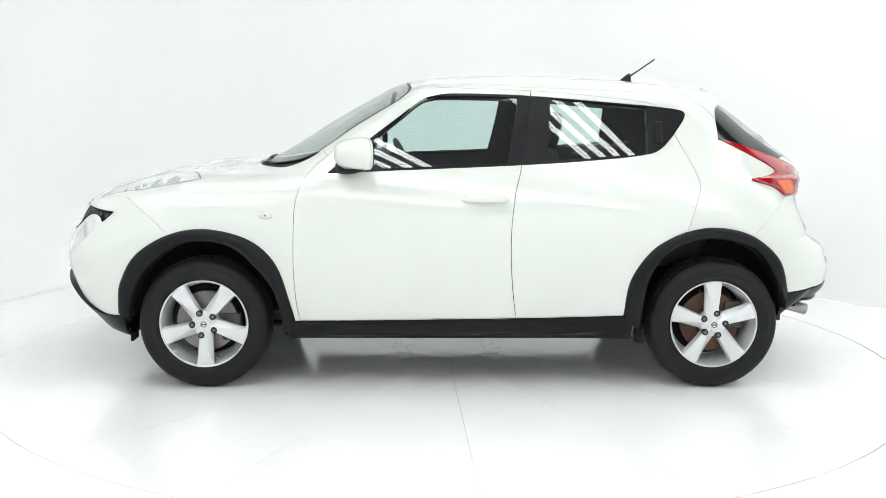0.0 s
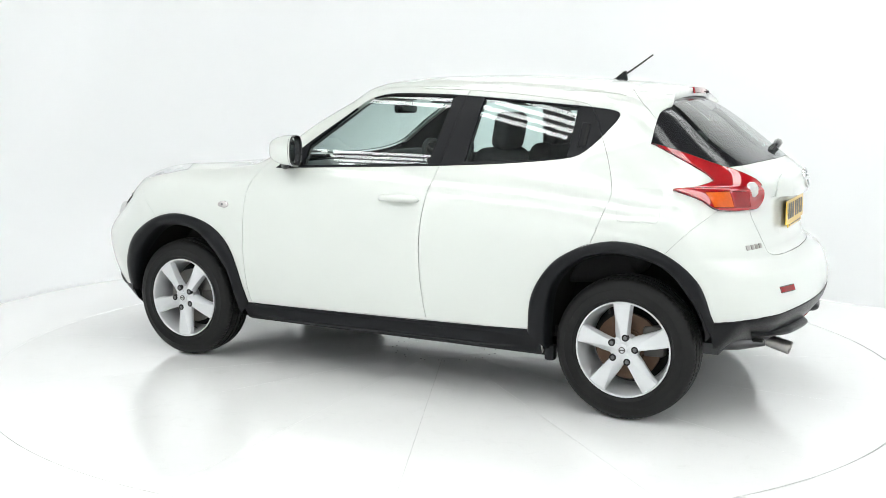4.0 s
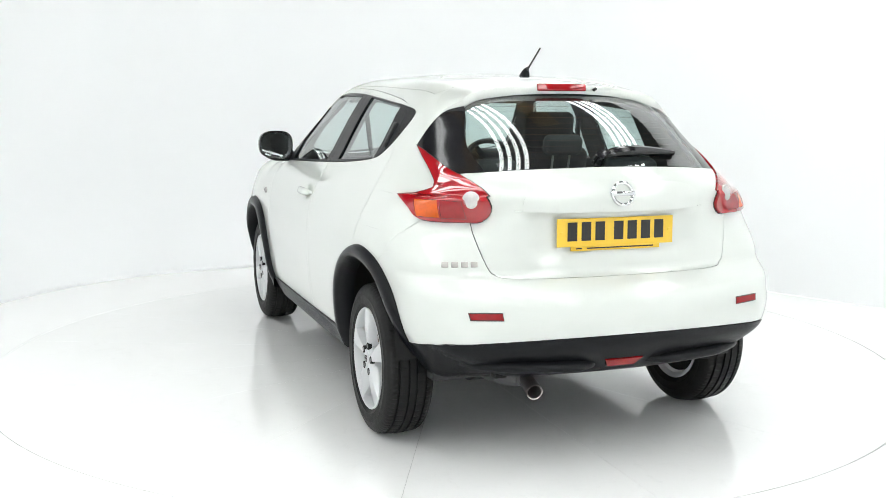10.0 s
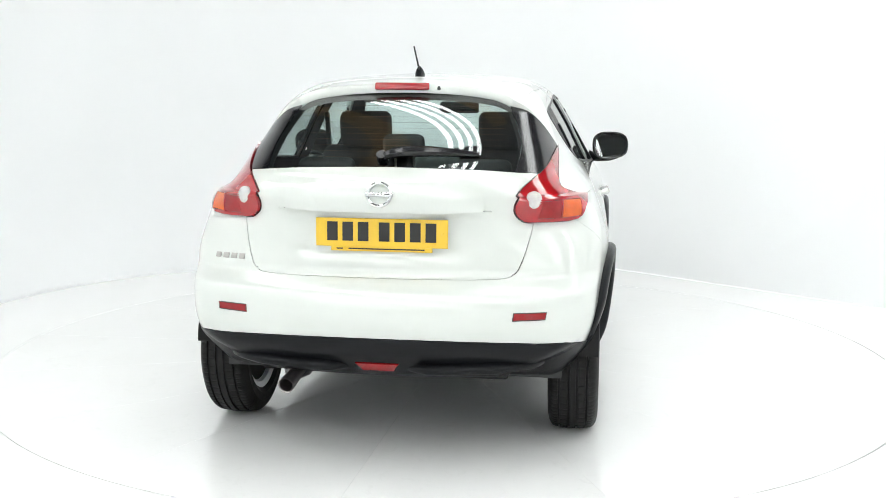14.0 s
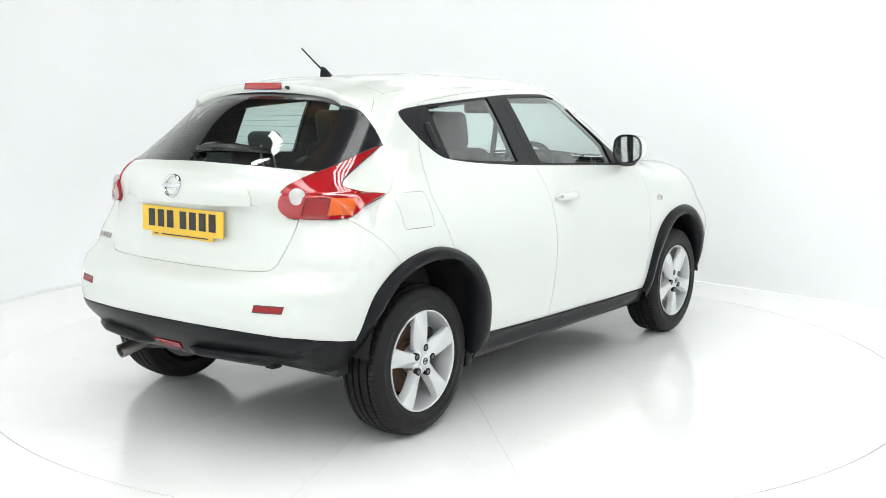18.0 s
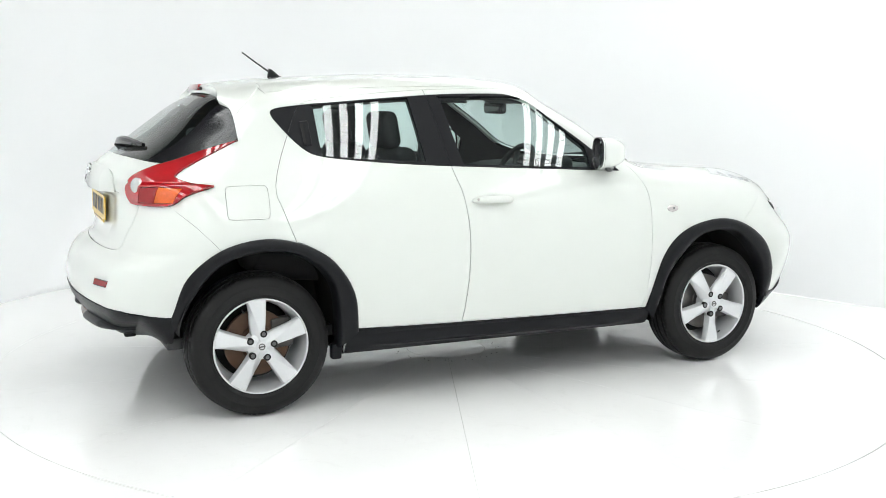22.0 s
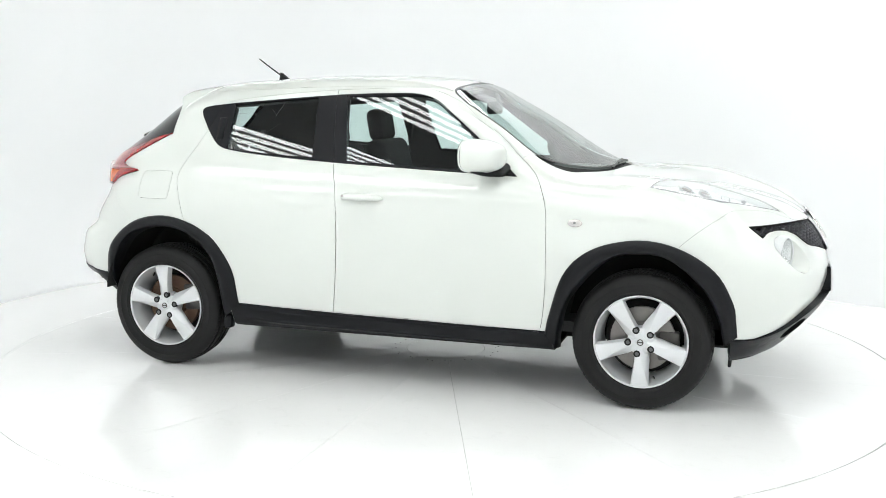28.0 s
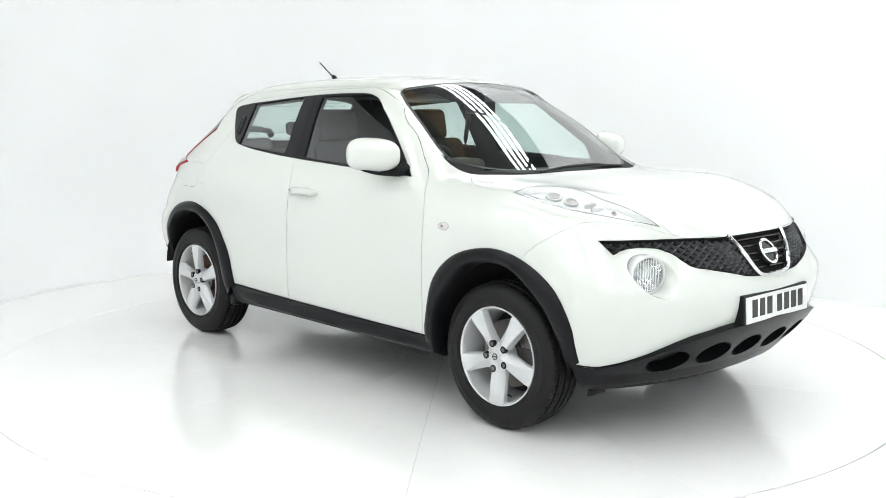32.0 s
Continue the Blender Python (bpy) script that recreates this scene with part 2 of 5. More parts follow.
TABLE_X, TABLE_Z = np.arange(-2.5, 2.41, 0.02), np.arange(0.0, 1.85, 0.01)
TABLE = soften(soften(width_table(TABLE_X, TABLE_Z), 3.0, 0), 2.6, 1)


def width_at(x, z):
    """Half width of the side at length x and height z."""
    x, z = np.broadcast_arrays(np.asarray(x, float), np.asarray(z, float))
    u, v = (x - TABLE_X[0]) / 0.02, (z - TABLE_Z[0]) / 0.01
    i = np.clip(np.floor(u).astype(int), 1, len(TABLE_X) - 3)
    j = np.clip(np.floor(v).astype(int), 1, len(TABLE_Z) - 3)

    def weights(t):
        # uniform cubic, smooth to the second order
        t = np.clip(t, 0, 1)
        return (1 - t) ** 3 / 6, (3 * t ** 3 - 6 * t * t + 4) / 6, (-3 * t ** 3 + 3 * t * t + 3 * t + 1) / 6, t ** 3 / 6
    wu, wv = weights(u - i), weights(v - j)
    return sum(wu[a] * wv[b] * TABLE[i + a - 1, j + b - 1] for a in range(4) for b in range(4))


def blend(a, b, k):
    h = np.maximum(k - np.abs(a - b), 0) / k
    return np.maximum(a, b) + h * h * k / 4


def body(x, y, z):
    """Below nought inside the car's body, above it outside."""
    x, y, z = np.broadcast_arrays(*[np.asarray(q, float) for q in (x, y, z)])
    y = np.abs(y)
    side = y - width_at(x, z)
    top = z - (TOP(x - LIFT(x) * y * y) - CROWN(x) * y * y + 0.009 * np.exp(-((y - 0.62) / 0.12) ** 2) * np.clip((-0.95 - x) / 0.3, 0, 1))
    nose = NOSE(z) + BOW(z) * y ** 2.4 - x
    tail = x - (TAIL(z) - ROUND(z) * y ** 2.2)
    base = 0.235 + 0.10 * np.clip((x - 1.42) / 0.25, 0, 1) + np.clip((x - 1.65) / 0.12, 0, 1) * (0.012 + 0.42 * np.maximum(y - 0.45, 0)) - z
    ends = blend(side, np.maximum(nose, tail), 0.16)
    return blend(blend(ends, top, 0.10), base, 0.05)


def skin_y(x, z):
    """Where the side stands at length x and height z."""
    x, z = np.broadcast_arrays(np.asarray(x, float), np.asarray(z, float))
    lo, hi = np.zeros(x.shape), np.full(x.shape, 1.1)
    for _ in range(26):
        mid = (lo + hi) / 2
        out = body(x, mid, z) > 0
        hi, lo = np.where(out, mid, hi), np.where(out, lo, mid)
    return lo


def skin_x(y, z, end):
    """Where the nose (end -1) or the tail (end 1) stands."""
    y, z = np.broadcast_arrays(np.asarray(y, float), np.asarray(z, float))
    lo, hi = np.full(y.shape, 0.9), np.full(y.shape, 2.4)
    for _ in range(26):
        mid = (lo + hi) / 2
        out = body(mid * end, y, z) > 0
        hi, lo = np.where(out, mid, hi), np.where(out, lo, mid)
    return lo * end


def skin_z(x, y):
    """The height of the top."""
    x, y = np.broadcast_arrays(np.asarray(x, float), np.asarray(y, float))
    lo, hi = np.full(x.shape, 0.7), np.full(x.shape, 1.75)
    for _ in range(26):
        mid = (lo + hi) / 2
        out = body(x, y, mid) > 0
        hi, lo = np.where(out, mid, hi), np.where(out, lo, mid)
    return lo


def skin_normal(p, e=0.004):
    p = np.asarray(p, float)
    g = np.stack([body(p[:, 0] + e, p[:, 1], p[:, 2]) - body(p[:, 0] - e, p[:, 1], p[:, 2]),
                  body(p[:, 0], p[:, 1] + e, p[:, 2]) - body(p[:, 0], p[:, 1] - e, p[:, 2]),
                  body(p[:, 0], p[:, 1], p[:, 2] + e) - body(p[:, 0], p[:, 1], p[:, 2] - e)], 1)
    return g / np.maximum(np.linalg.norm(g, axis=1, keepdims=True), 1e-9)


# ---- the skin of the car, cut into panels ----
def skin_grid(step):
    """Half the body (y above nought) as quads that lie on the form."""
    lo, hi = (-2.35, 0.0, 0.10), (2.25, 1.15, 1.75)
    n = [int(round((hi[k] - lo[k]) / step)) for k in range(3)]
    ax = [np.linspace(lo[k], hi[k], n[k] + 1) for k in range(3)]
    verts, faces = [], []
    for fixed, value, u, v, flip in ((1, hi[1], 0, 2, True), (2, hi[2], 0, 1, False), (2, lo[2], 0, 1, True), (0, lo[0], 1, 2, True), (0, hi[0], 1, 2, False)):
        a, b = np.meshgrid(ax[u], ax[v], indexing="ij")
        p = np.zeros((a.size, 3))
        p[:, fixed], p[:, u], p[:, v] = value, a.ravel(), b.ravel()
        base, m = len(verts), len(ax[v])
        verts.extend(p)
        for i in range(len(ax[u]) - 1):
            for j in range(m - 1):
                q = (base + i * m + j, base + (i + 1) * m + j, base + (i + 1) * m + j + 1, base + i * m + j + 1)
                faces.append(q[::-1] if flip else q)
    p = np.array(verts)
    core = np.stack([np.clip(p[:, 0] * 0.80, -1.55, 1.3), np.zeros(len(p)), np.clip(0.78 + 0.35 * (p[:, 2] - 0.9), 0.55, 0.95)], 1)
    way = p - core
    lo_s, hi_s = np.zeros(len(p)), np.ones(len(p))
    for s in np.linspace(1, 0, 60):
        q = core + way * s
        out = body(q[:, 0], q[:, 1], q[:, 2]) > 0
        fresh = out & (hi_s >= s - 1e-9) & (lo_s == 0)
        hi_s = np.where(fresh, s, hi_s)
        lo_s = np.where(~out & (lo_s == 0) & (s < 1), s, lo_s)
    for _ in range(22):
        mid = (lo_s + hi_s) / 2
        q = core + way * mid[:, None]
        out = body(q[:, 0], q[:, 1], q[:, 2]) > 0
        hi_s, lo_s = np.where(out, mid, hi_s), np.where(out, lo_s, mid)
    return core + way * lo_s[:, None], faces


VIEWS = {"side": ((1, 0, 0), (0, 0, 1), (0, 1, 0)), "top": ((1, 0, 0), (0, 1, 0), (0, 0, 1)),
         "rear": ((0, 1, 0), (0, 0, 1), (1, 0, 0)), "front": ((0, 1, 0), (0, 0, 1), (-1, 0, 0)),
         "corner": ((-0.7071, 0.7071, 0), (0, 0, 1), (0.7071, 0.7071, 0))}

skin = bmesh.new()
_v, _f = skin_grid(0.026)
_bv = [skin.verts.new(v) for v in _v]
for f in _f:
    skin.faces.new([_bv[i] for i in f])
bmesh.ops.remove_doubles(skin, verts=skin.verts[:], dist=0.0008)
bmesh.ops.dissolve_degenerate(skin, edges=skin.edges[:], dist=0.0004)
skin.normal_update()
zone = skin.faces.layers.int.new("zone")
owner = skin.faces.layers.int.new("owner")
ZONES = ["side_panel"]


def inside(q, poly):
    x, y, odd = q[0], q[1], False
    for (x1, y1), (x2, y2) in zip(poly, poly[1:] + poly[:1]):
        if (y1 > y) != (y2 > y) and x < (x2 - x1) * (y - y1) / (y2 - y1) + x1:
            odd = not odd
    return odd


def cut(name, view, outline, facing=0.12, where=None, steps=4, own=True, only=None):
    """Cuts the skin along an outline drawn in a view, and gives the faces within to a zone."""
    u, v, d = [Vector(a) for a in VIEWS[view]]
    poly = np.array(rounded(outline, steps) if steps else outline, float)
    keep = [i for i in range(len(poly)) if np.linalg.norm(poly[i] - poly[i - 1]) > 1e-4]
    poly = poly[keep]
    lo, hi = poly.min(0) - 0.03, poly.max(0) + 0.03

    def flat(f):
        c = f.calc_center_median()
        return c.dot(u), c.dot(v)

    def extent(f):
        xs, ys = [w.co.dot(u) for w in f.verts], [w.co.dot(v) for w in f.verts]
        return min(xs), max(xs), min(ys), max(ys)

    near = []
    for f in skin.faces:
        if f.normal.dot(d) > facing:
            a, b = flat(f)
            if where is not None and not where(f.calc_center_median()):
                continue
            if lo[0] < a < hi[0] and lo[1] < b < hi[1]:
                near.append((f, extent(f)))
    for p, q in zip(poly, np.roll(poly, -1, axis=0)):
        e = q - p
        if np.linalg.norm(e) < 1e-5:
            continue
        l2, h2 = np.minimum(p, q) - 1e-4, np.maximum(p, q) + 1e-4
        local, rest = [], []
        (la, lb), (ha, hb) = l2, h2
        for item in near:
            b = item[1]
            (rest if b[0] > ha or b[1] < la or b[2] > hb or b[3] < lb else local).append(item)
        if not local:
            continue
        local = [f for f, _ in local]
        geom = set(local)
        for f in local:
            geom.update(f.edges)
            geom.update(f.verts)
        r = bmesh.ops.bisect_plane(skin, geom=list(geom), dist=2e-5, plane_co=u * p[0] + v * p[1], plane_no=u * -e[1] + v * e[0])
        near = rest + [(g, extent(g)) for g in r["geom"] if isinstance(g, bmesh.types.BMFace)]
    if name not in ZONES:
        ZONES.append(name)
    k = ZONES.index(name)
    poly = [(float(a), float(b)) for a, b in poly]
    for f in {f for f, _ in near}:
        if f.is_valid and inside(flat(f), poly) and (only is None or ZONES[f[zone]] == only):
            if own:
                f[owner] = k
            f[zone] = k
    skin.normal_update()


# panels
cut("roof", "top", [(-0.40, -0.1), (-0.26, 0.30), (-0.25, 0.52), (0.3, 0.545), (0.9, 0.535), (1.14, 0.515), (1.14, 0.515), (1.17, 0.3), (1.18, -0.1), (1.18, -0.1)], 0.3, lambda c: c.z > 1.3)
cut("spoiler", "side", [(1.135, 1.60), (1.135, 1.60), (1.135, 1.495), (1.155, 1.475), (1.20, 1.435), (1.27, 1.375), (1.315, 1.325), (1.315, 1.325), (1.80, 1.325), (1.80, 1.60), (1.80, 1.60)], -1.1)
DOOR_LINE = [(-0.79, 0.342), (-0.807, 0.423), (-0.819, 0.594), (-0.817, 0.816), (-0.809, 0.925), (-0.785, 1.005), (-0.739, 1.083), (-0.661, 1.150)]
cut("front_wing", "side", [(-0.79, 0.15), (-0.79, 0.15)] + DOOR_LINE + [(-0.661, 1.150), (-0.72, 1.20), (-0.72, 1.20), (-1.0, 1.35), (-2.4, 1.35), (-2.4, 0.15), (-2.4, 0.15)], -0.6)
cut("front_bumper", "side", [(-1.43, 0.1), (-1.43, 0.1), (-1.425, 0.78), (-1.425, 0.78), (-1.50, 0.845), (-1.588, 0.905), (-1.66, 0.94), (-1.80, 0.925), (-1.90, 0.885), (-2.0, 0.87), (-2.4, 0.86), (-2.4, 0.1), (-2.4, 0.1)], -0.9)
cut("rear_bumper", "side", [(1.43, 0.1), (1.43, 0.1), (1.435, 0.77), (1.435, 0.77), (1.53, 0.87), (1.63, 0.96), (1.63, 0.96), (2.3, 0.96), (2.3, 0.1), (2.3, 0.1)], -0.6)
cut("bonnet", "top", [(-2.02, -0.1), (-2.02, -0.1), (-1.985, 0.2), (-1.95, 0.38), (-1.905, 0.475), (-1.849, 0.505), (-1.70, 0.555), (-1.60, 0.580), (-1.404, 0.572), (-1.329, 0.64), (-1.278, 0.765), (-1.278, 0.765), (-1.12, 0.768), (-1.02, 0.745), (-0.95, 0.70), (-0.885, 0.63), (-0.885, 0.63), (-0.93, 0.575), (-1.045, 0.35), (-1.095, -0.1), (-1.095, -0.1)], 0.05, lambda c: c.z > 0.8)
cut("scuttle", "top", [(-1.095, -0.1), (-1.095, -0.1), (-1.045, 0.35), (-0.93, 0.575), (-0.87, 0.64), (-0.78, 0.66), (-0.70, 0.655), (-0.70, 0.655), (-0.8, 0.5), (-0.9, -0.1), (-0.9, -0.1)], 0.2, lambda c: c.z > 0.9)
cut("windscreen", "top", [(-0.27, -0.1), (-0.27, -0.1), (-0.262, 0.25), (-0.25, 0.45), (-0.262, 0.525), (-0.31, 0.548), (-0.50, 0.605), (-0.66, 0.640), (-0.755, 0.632), (-0.866, 0.555), (-0.98, 0.40), (-1.035, 0.2), (-1.055, -0.1), (-1.055, -0.1)], 0.2, lambda c: c.z > 1.0)
cut("headlamp", "top", [(-1.275, 0.775), (-1.275, 0.775), (-1.329, 0.649), (-1.404, 0.586), (-1.50, 0.588), (-1.60, 0.592), (-1.70, 0.565), (-1.850, 0.518), (-1.850, 0.518), (-1.744, 0.637), (-1.64, 0.712), (-1.548, 0.758), (-1.40, 0.786)], 0.05, lambda c: c.z > 0.88)
cut("front_door", "side", DOOR_LINE + [(-0.54, 1.258), (-0.427, 1.327), (-0.318, 1.412), (-0.178, 1.472), (-0.028, 1.487), (0.359, 1.476), (0.359, 1.476), (0.298, 1.110), (0.263, 0.972), (0.243, 0.768), (0.25, 0.55), (0.272, 0.362), (0.272, 0.362), (-0.79, 0.342)])
cut("rear_door", "side", [(0.359, 1.476), (0.359, 1.476), (0.545, 1.463), (0.688, 1.450), (0.944, 1.420), (1.012, 1.383), (1.075, 1.266), (1.173, 1.048), (1.152, 0.93), (1.105, 0.795), (1.105, 0.795), (1.05, 0.775), (0.93, 0.698), (0.833, 0.549), (0.81, 0.373), (0.81, 0.373), (0.272, 0.362), (0.272, 0.362), (0.25, 0.55), (0.243, 0.768), (0.263, 0.972), (0.298, 1.110)])
cut("window_trim", "side", [(-0.655, 1.070), (-0.655, 1.070), (-0.304, 1.085), (0.320, 1.113), (0.670, 1.136), (0.90, 1.16), (0.985, 1.182), (1.044, 1.230), (1.10, 1.295), (1.138, 1.352), (1.114, 1.383), (0.95, 1.403), (0.828, 1.413), (0.542, 1.436), (0.257, 1.454), (-0.028, 1.459), (-0.128, 1.448), (-0.213, 1.412), (-0.422, 1.258), (-0.531, 1.172)], own=False)
cut("front_side_glass", "side", [(-0.482, 1.190), (-0.482, 1.190), (-0.444, 1.222), (-0.312, 1.335), (-0.205, 1.420), (-0.14, 1.442), (-0.06, 1.446), (0.27, 1.441), (0.285, 1.43), (0.262, 1.281), (0.229, 1.120), (0.229, 1.120), (-0.30, 1.096), (-0.488, 1.089), (-0.488, 1.089)], own=False)
cut("rear_side_glass", "side", [(0.455, 1.435), (0.455, 1.435), (0.60, 1.424), (0.925, 1.396), (0.936, 1.38), (0.93, 1.18), (0.915, 1.166), (0.671, 1.147), (0.424, 1.133), (0.424, 1.133)], own=False)
cut("lower_sill", "side", [(-0.86, 0.342), (-0.86, 0.342), (-0.4, 0.346), (0.4, 0.360), (0.86, 0.374), (0.86, 0.374), (0.86, 0.1), (0.86, 0.1), (-0.86, 0.1), (-0.86, 0.1)], -0.2)
cut("tailgate", "rear", [(-0.1, 1.40), (-0.1, 1.40), (0.25, 1.39), (0.40, 1.36), (0.50, 1.29), (0.565, 1.235), (0.575, 1.20), (0.60, 1.16), (0.60, 1.12), (0.575, 1.065), (0.565, 1.03), (0.57, 0.99), (0.580, 0.954), (0.565, 0.88), (0.540, 0.802), (0.515, 0.764), (0.456, 0.746), (0.2, 0.743), (-0.1, 0.743), (-0.1, 0.743)], 0.05, lambda c: c.x > 1.2)
cut("tailgate_handle_fairing", "rear", [(-0.1, 1.109), (-0.1, 1.109), (0.15, 1.107), (0.29, 1.098), (0.365, 1.075), (0.390, 1.040), (0.390, 1.004), (0.392, 1.004), (-0.1, 1.004), (-0.1, 1.004)], 0.2, lambda c: c.x > 1.5)
cut("rear_window", "rear", [(-0.1, 1.455), (-0.1, 1.455), (0.227, 1.448), (0.40, 1.425), (0.49, 1.376), (0.57, 1.300), (0.612, 1.245), (0.612, 1.19), (0.590, 1.140), (0.590, 1.140), (0.4, 1.155), (0.207, 1.163), (-0.1, 1.168), (-0.1, 1.168)], 0.05, lambda c: c.x > 1.2)


def corner(*places):
    return [((y - x) * 0.7071, z) for x, y, z in places]


cut("rear_window", "corner", corner((1.283, 0.634, 1.236), (1.283, 0.634, 1.236), (1.415, 0.640, 1.205), (1.571, 0.622, 1.153), (1.635, 0.59, 1.135), (1.635, 0.59, 1.135), (1.60, 0.50, 1.22), (1.45, 0.48, 1.34), (1.38, 0.42, 1.41), (1.38, 0.42, 1.41), (1.322, 0.525, 1.385), (1.305, 0.575, 1.34), (1.292, 0.605, 1.29)), 0.0, lambda c: c.x > 1.1)
cut("window_border", "rear", [(0.44, 1.50), (0.44, 1.50), (0.455, 1.40), (0.50, 1.30), (0.515, 1.22), (0.49, 1.10), (0.49, 1.10), (0.75, 1.10), (0.75, 1.50), (0.75, 1.50)], 0.0, lambda c: c.x > 1.2, only="rear_window")
cut("tail_lamp", "corner", corner((1.285, 0.632, 1.240), (1.285, 0.632, 1.240), (1.415, 0.640, 1.211), (1.571, 0.622, 1.159), (1.662, 0.585, 1.126), (1.738, 0.538, 1.080), (1.772, 0.520, 1.040), (1.780, 0.522, 1.0), (1.770, 0.552, 0.964), (1.745, 0.60, 0.956), (1.65, 0.757, 0.960), (1.571, 0.780, 1.003), (1.50, 0.79, 1.028), (1.450, 0.785, 1.040), (1.450, 0.785, 1.040), (1.51, 0.725, 1.056), (1.551, 0.655, 1.078), (1.545, 0.643, 1.10), (1.48, 0.648, 1.145), (1.36, 0.645, 1.206)), 0.0, lambda c: c.x > 1.1)
cut("indicator_lens", "corner", corner((1.690, 0.715, 1.035), (1.690, 0.715, 1.035), (1.60, 0.775, 1.030), (1.60, 0.775, 1.030), (1.625, 0.765, 0.972), (1.625, 0.765, 0.972), (1.695, 0.70, 0.970), (1.695, 0.70, 0.970)), 0.0, lambda c: c.x > 1.4, own=False)
cut("brake_lens", "corner", corner((1.735, 0.625, 1.035), (1.735, 0.625, 1.035), (1.696, 0.708, 1.035), (1.696, 0.708, 1.035), (1.701, 0.695, 0.970), (1.701, 0.695, 0.970), (1.745, 0.61, 0.970), (1.745, 0.61, 0.970)), 0.0, lambda c: c.x > 1.4, own=False)
for _z in ("tailgate", "side_panel"):
    cut("tail_lamp", "rear", [(0.60, 1.19), (0.60, 1.19), (0.588, 1.141), (0.560, 1.112), (0.533, 1.088), (0.513, 1.060), (0.513, 1.060), (0.56, 1.05), (0.66, 1.09), (0.66, 1.09), (0.66, 1.17), (0.66, 1.17)], 0.0, lambda c: c.x > 1.45, only=_z)
for _z in (1.040, 1.048, 1.056):
    cut("tail_lamp", "corner", corner((1.85, 0.45, _z), (1.40, 0.85, _z), (1.40, 0.85, _z + 0.006), (1.85, 0.45, _z + 0.006)), 0.0, lambda c: c.x > 1.4, steps=0, only="tail_lamp")
for _z in (0.338, 0.318, 0.298, 0.278):
    cut("lower_sill", "side", [(-0.86, _z), (0.86, _z + 0.016), (0.86, _z + 0.006), (-0.86, _z - 0.010)], -0.2, steps=0, only="lower_sill")
cut("rear_valance", "side", [(1.40, 0.46), (1.40, 0.46), (1.66, 0.482), (1.80, 0.502), (1.90, 0.515), (2.3, 0.532), (2.3, 0.05), (2.3, 0.05), (1.40, 0.05), (1.40, 0.05)], -1.1)
cut("rear_fog_lamp", "rear", [(-0.1, 0.425), (-0.1, 0.425), (0.085, 0.425), (0.085, 0.425), (0.062, 0.390), (0.062, 0.390), (-0.1, 0.390), (-0.1, 0.390)], 0.1, lambda c: c.x > 1.4)
cut("rear_reflector", "rear", [(0.520, 0.634), (0.520, 0.634), (0.645, 0.635), (0.645, 0.635), (0.641, 0.606), (0.641, 0.606), (0.517, 0.604), (0.517, 0.604)], 0.1, lambda c: c.x > 1.5, steps=2)
cut("front_lip", "front", [(-0.1, 0.535), (-0.1, 0.535), (0.267, 0.522), (0.40, 0.505), (0.523, 0.478), (0.64, 0.430), (0.759, 0.373), (0.80, 0.362), (1.0, 0.35), (1.0, 0.05), (1.0, 0.05), (-0.1, 0.05), (-0.1, 0.05)], -0.7, lambda c: c.x < -1.40)
for _k, (_y, _z) in enumerate(((0.115, 0.407), (0.33, 0.404), (0.548, 0.388))):
    cut("lip_opening_%d" % _k, "front", [(_y + 0.090 * math.cos(a), _z - 0.004 + 0.052 * math.sin(a)) for a in [i * math.pi / 5 for i in range(10)]], 0.1, lambda c: c.x < -1.5, steps=2)
GRILLE = [(-0.1, 0.862), (-0.1, 0.862), (0.30, 0.867), (0.472, 0.872), (0.749, 0.869), (0.749, 0.869), (0.731, 0.817), (0.731, 0.817), (0.69, 0.836), (0.639, 0.843), (0.58, 0.838), (0.535, 0.818), (0.500, 0.785), (0.470, 0.764), (0.40, 0.750), (0.271, 0.724), (0.173, 0.705), (0.0, 0.700), (-0.1, 0.700), (-0.1, 0.700)]
cut("grille_backing", "front", GRILLE, 0.05, lambda c: c.x < -1.5)
FOG = (0.640, 0.738, 0.083)
cut("fog_opening", "front", [(FOG[0] + FOG[2] * math.cos(a), FOG[1] + FOG[2] * math.sin(a)) for a in [i * math.pi / 18 for i in range(36)]], 0.05, lambda c: c.x < -1.5, steps=0)
cut("fuel_flap", "side", [(1.212, 1.015), (1.217, 1.038), (1.24, 1.046), (1.37, 1.044), (1.393, 1.036), (1.399, 1.015), (1.401, 0.935), (1.396, 0.911), (1.375, 0.903), (1.245, 0.903), (1.222, 0.910), (1.215, 0.932)], own=True)

# openings over the wheels
WHEELS = ((-1.265, 0), (1.262, 0))
ARCH_OUT = {0: [(-1.692, 0.375), (-1.684, 0.45), (-1.668, 0.535), (-1.587, 0.672), (-1.428, 0.771), (-1.248, 0.803), (-1.042, 0.755), (-0.907, 0.636), (-0.835, 0.423), (-0.815, 0.335)],
            1: [(0.806, 0.365), (0.833, 0.549), (0.937, 0.704), (1.084, 0.788), (1.249, 0.817), (1.434, 0.774), (1.582, 0.654), (1.640, 0.50), (1.655, 0.46)]}
ARCH_IN = {0: [(-1.640, 0.335), (-1.630, 0.39), (-1.612, 0.46), (-1.545, 0.588), (-1.400, 0.714), (-1.262, 0.743), (-1.098, 0.705), (-0.937, 0.537), (-0.885, 0.38), (-0.869, 0.265)],
           1: [(0.895, 0.29), (0.897, 0.40), (0.940, 0.605), (1.072, 0.728), (1.250, 0.762), (1.437, 0.710), (1.555, 0.575), (1.606, 0.45), (1.612, 0.40)]}
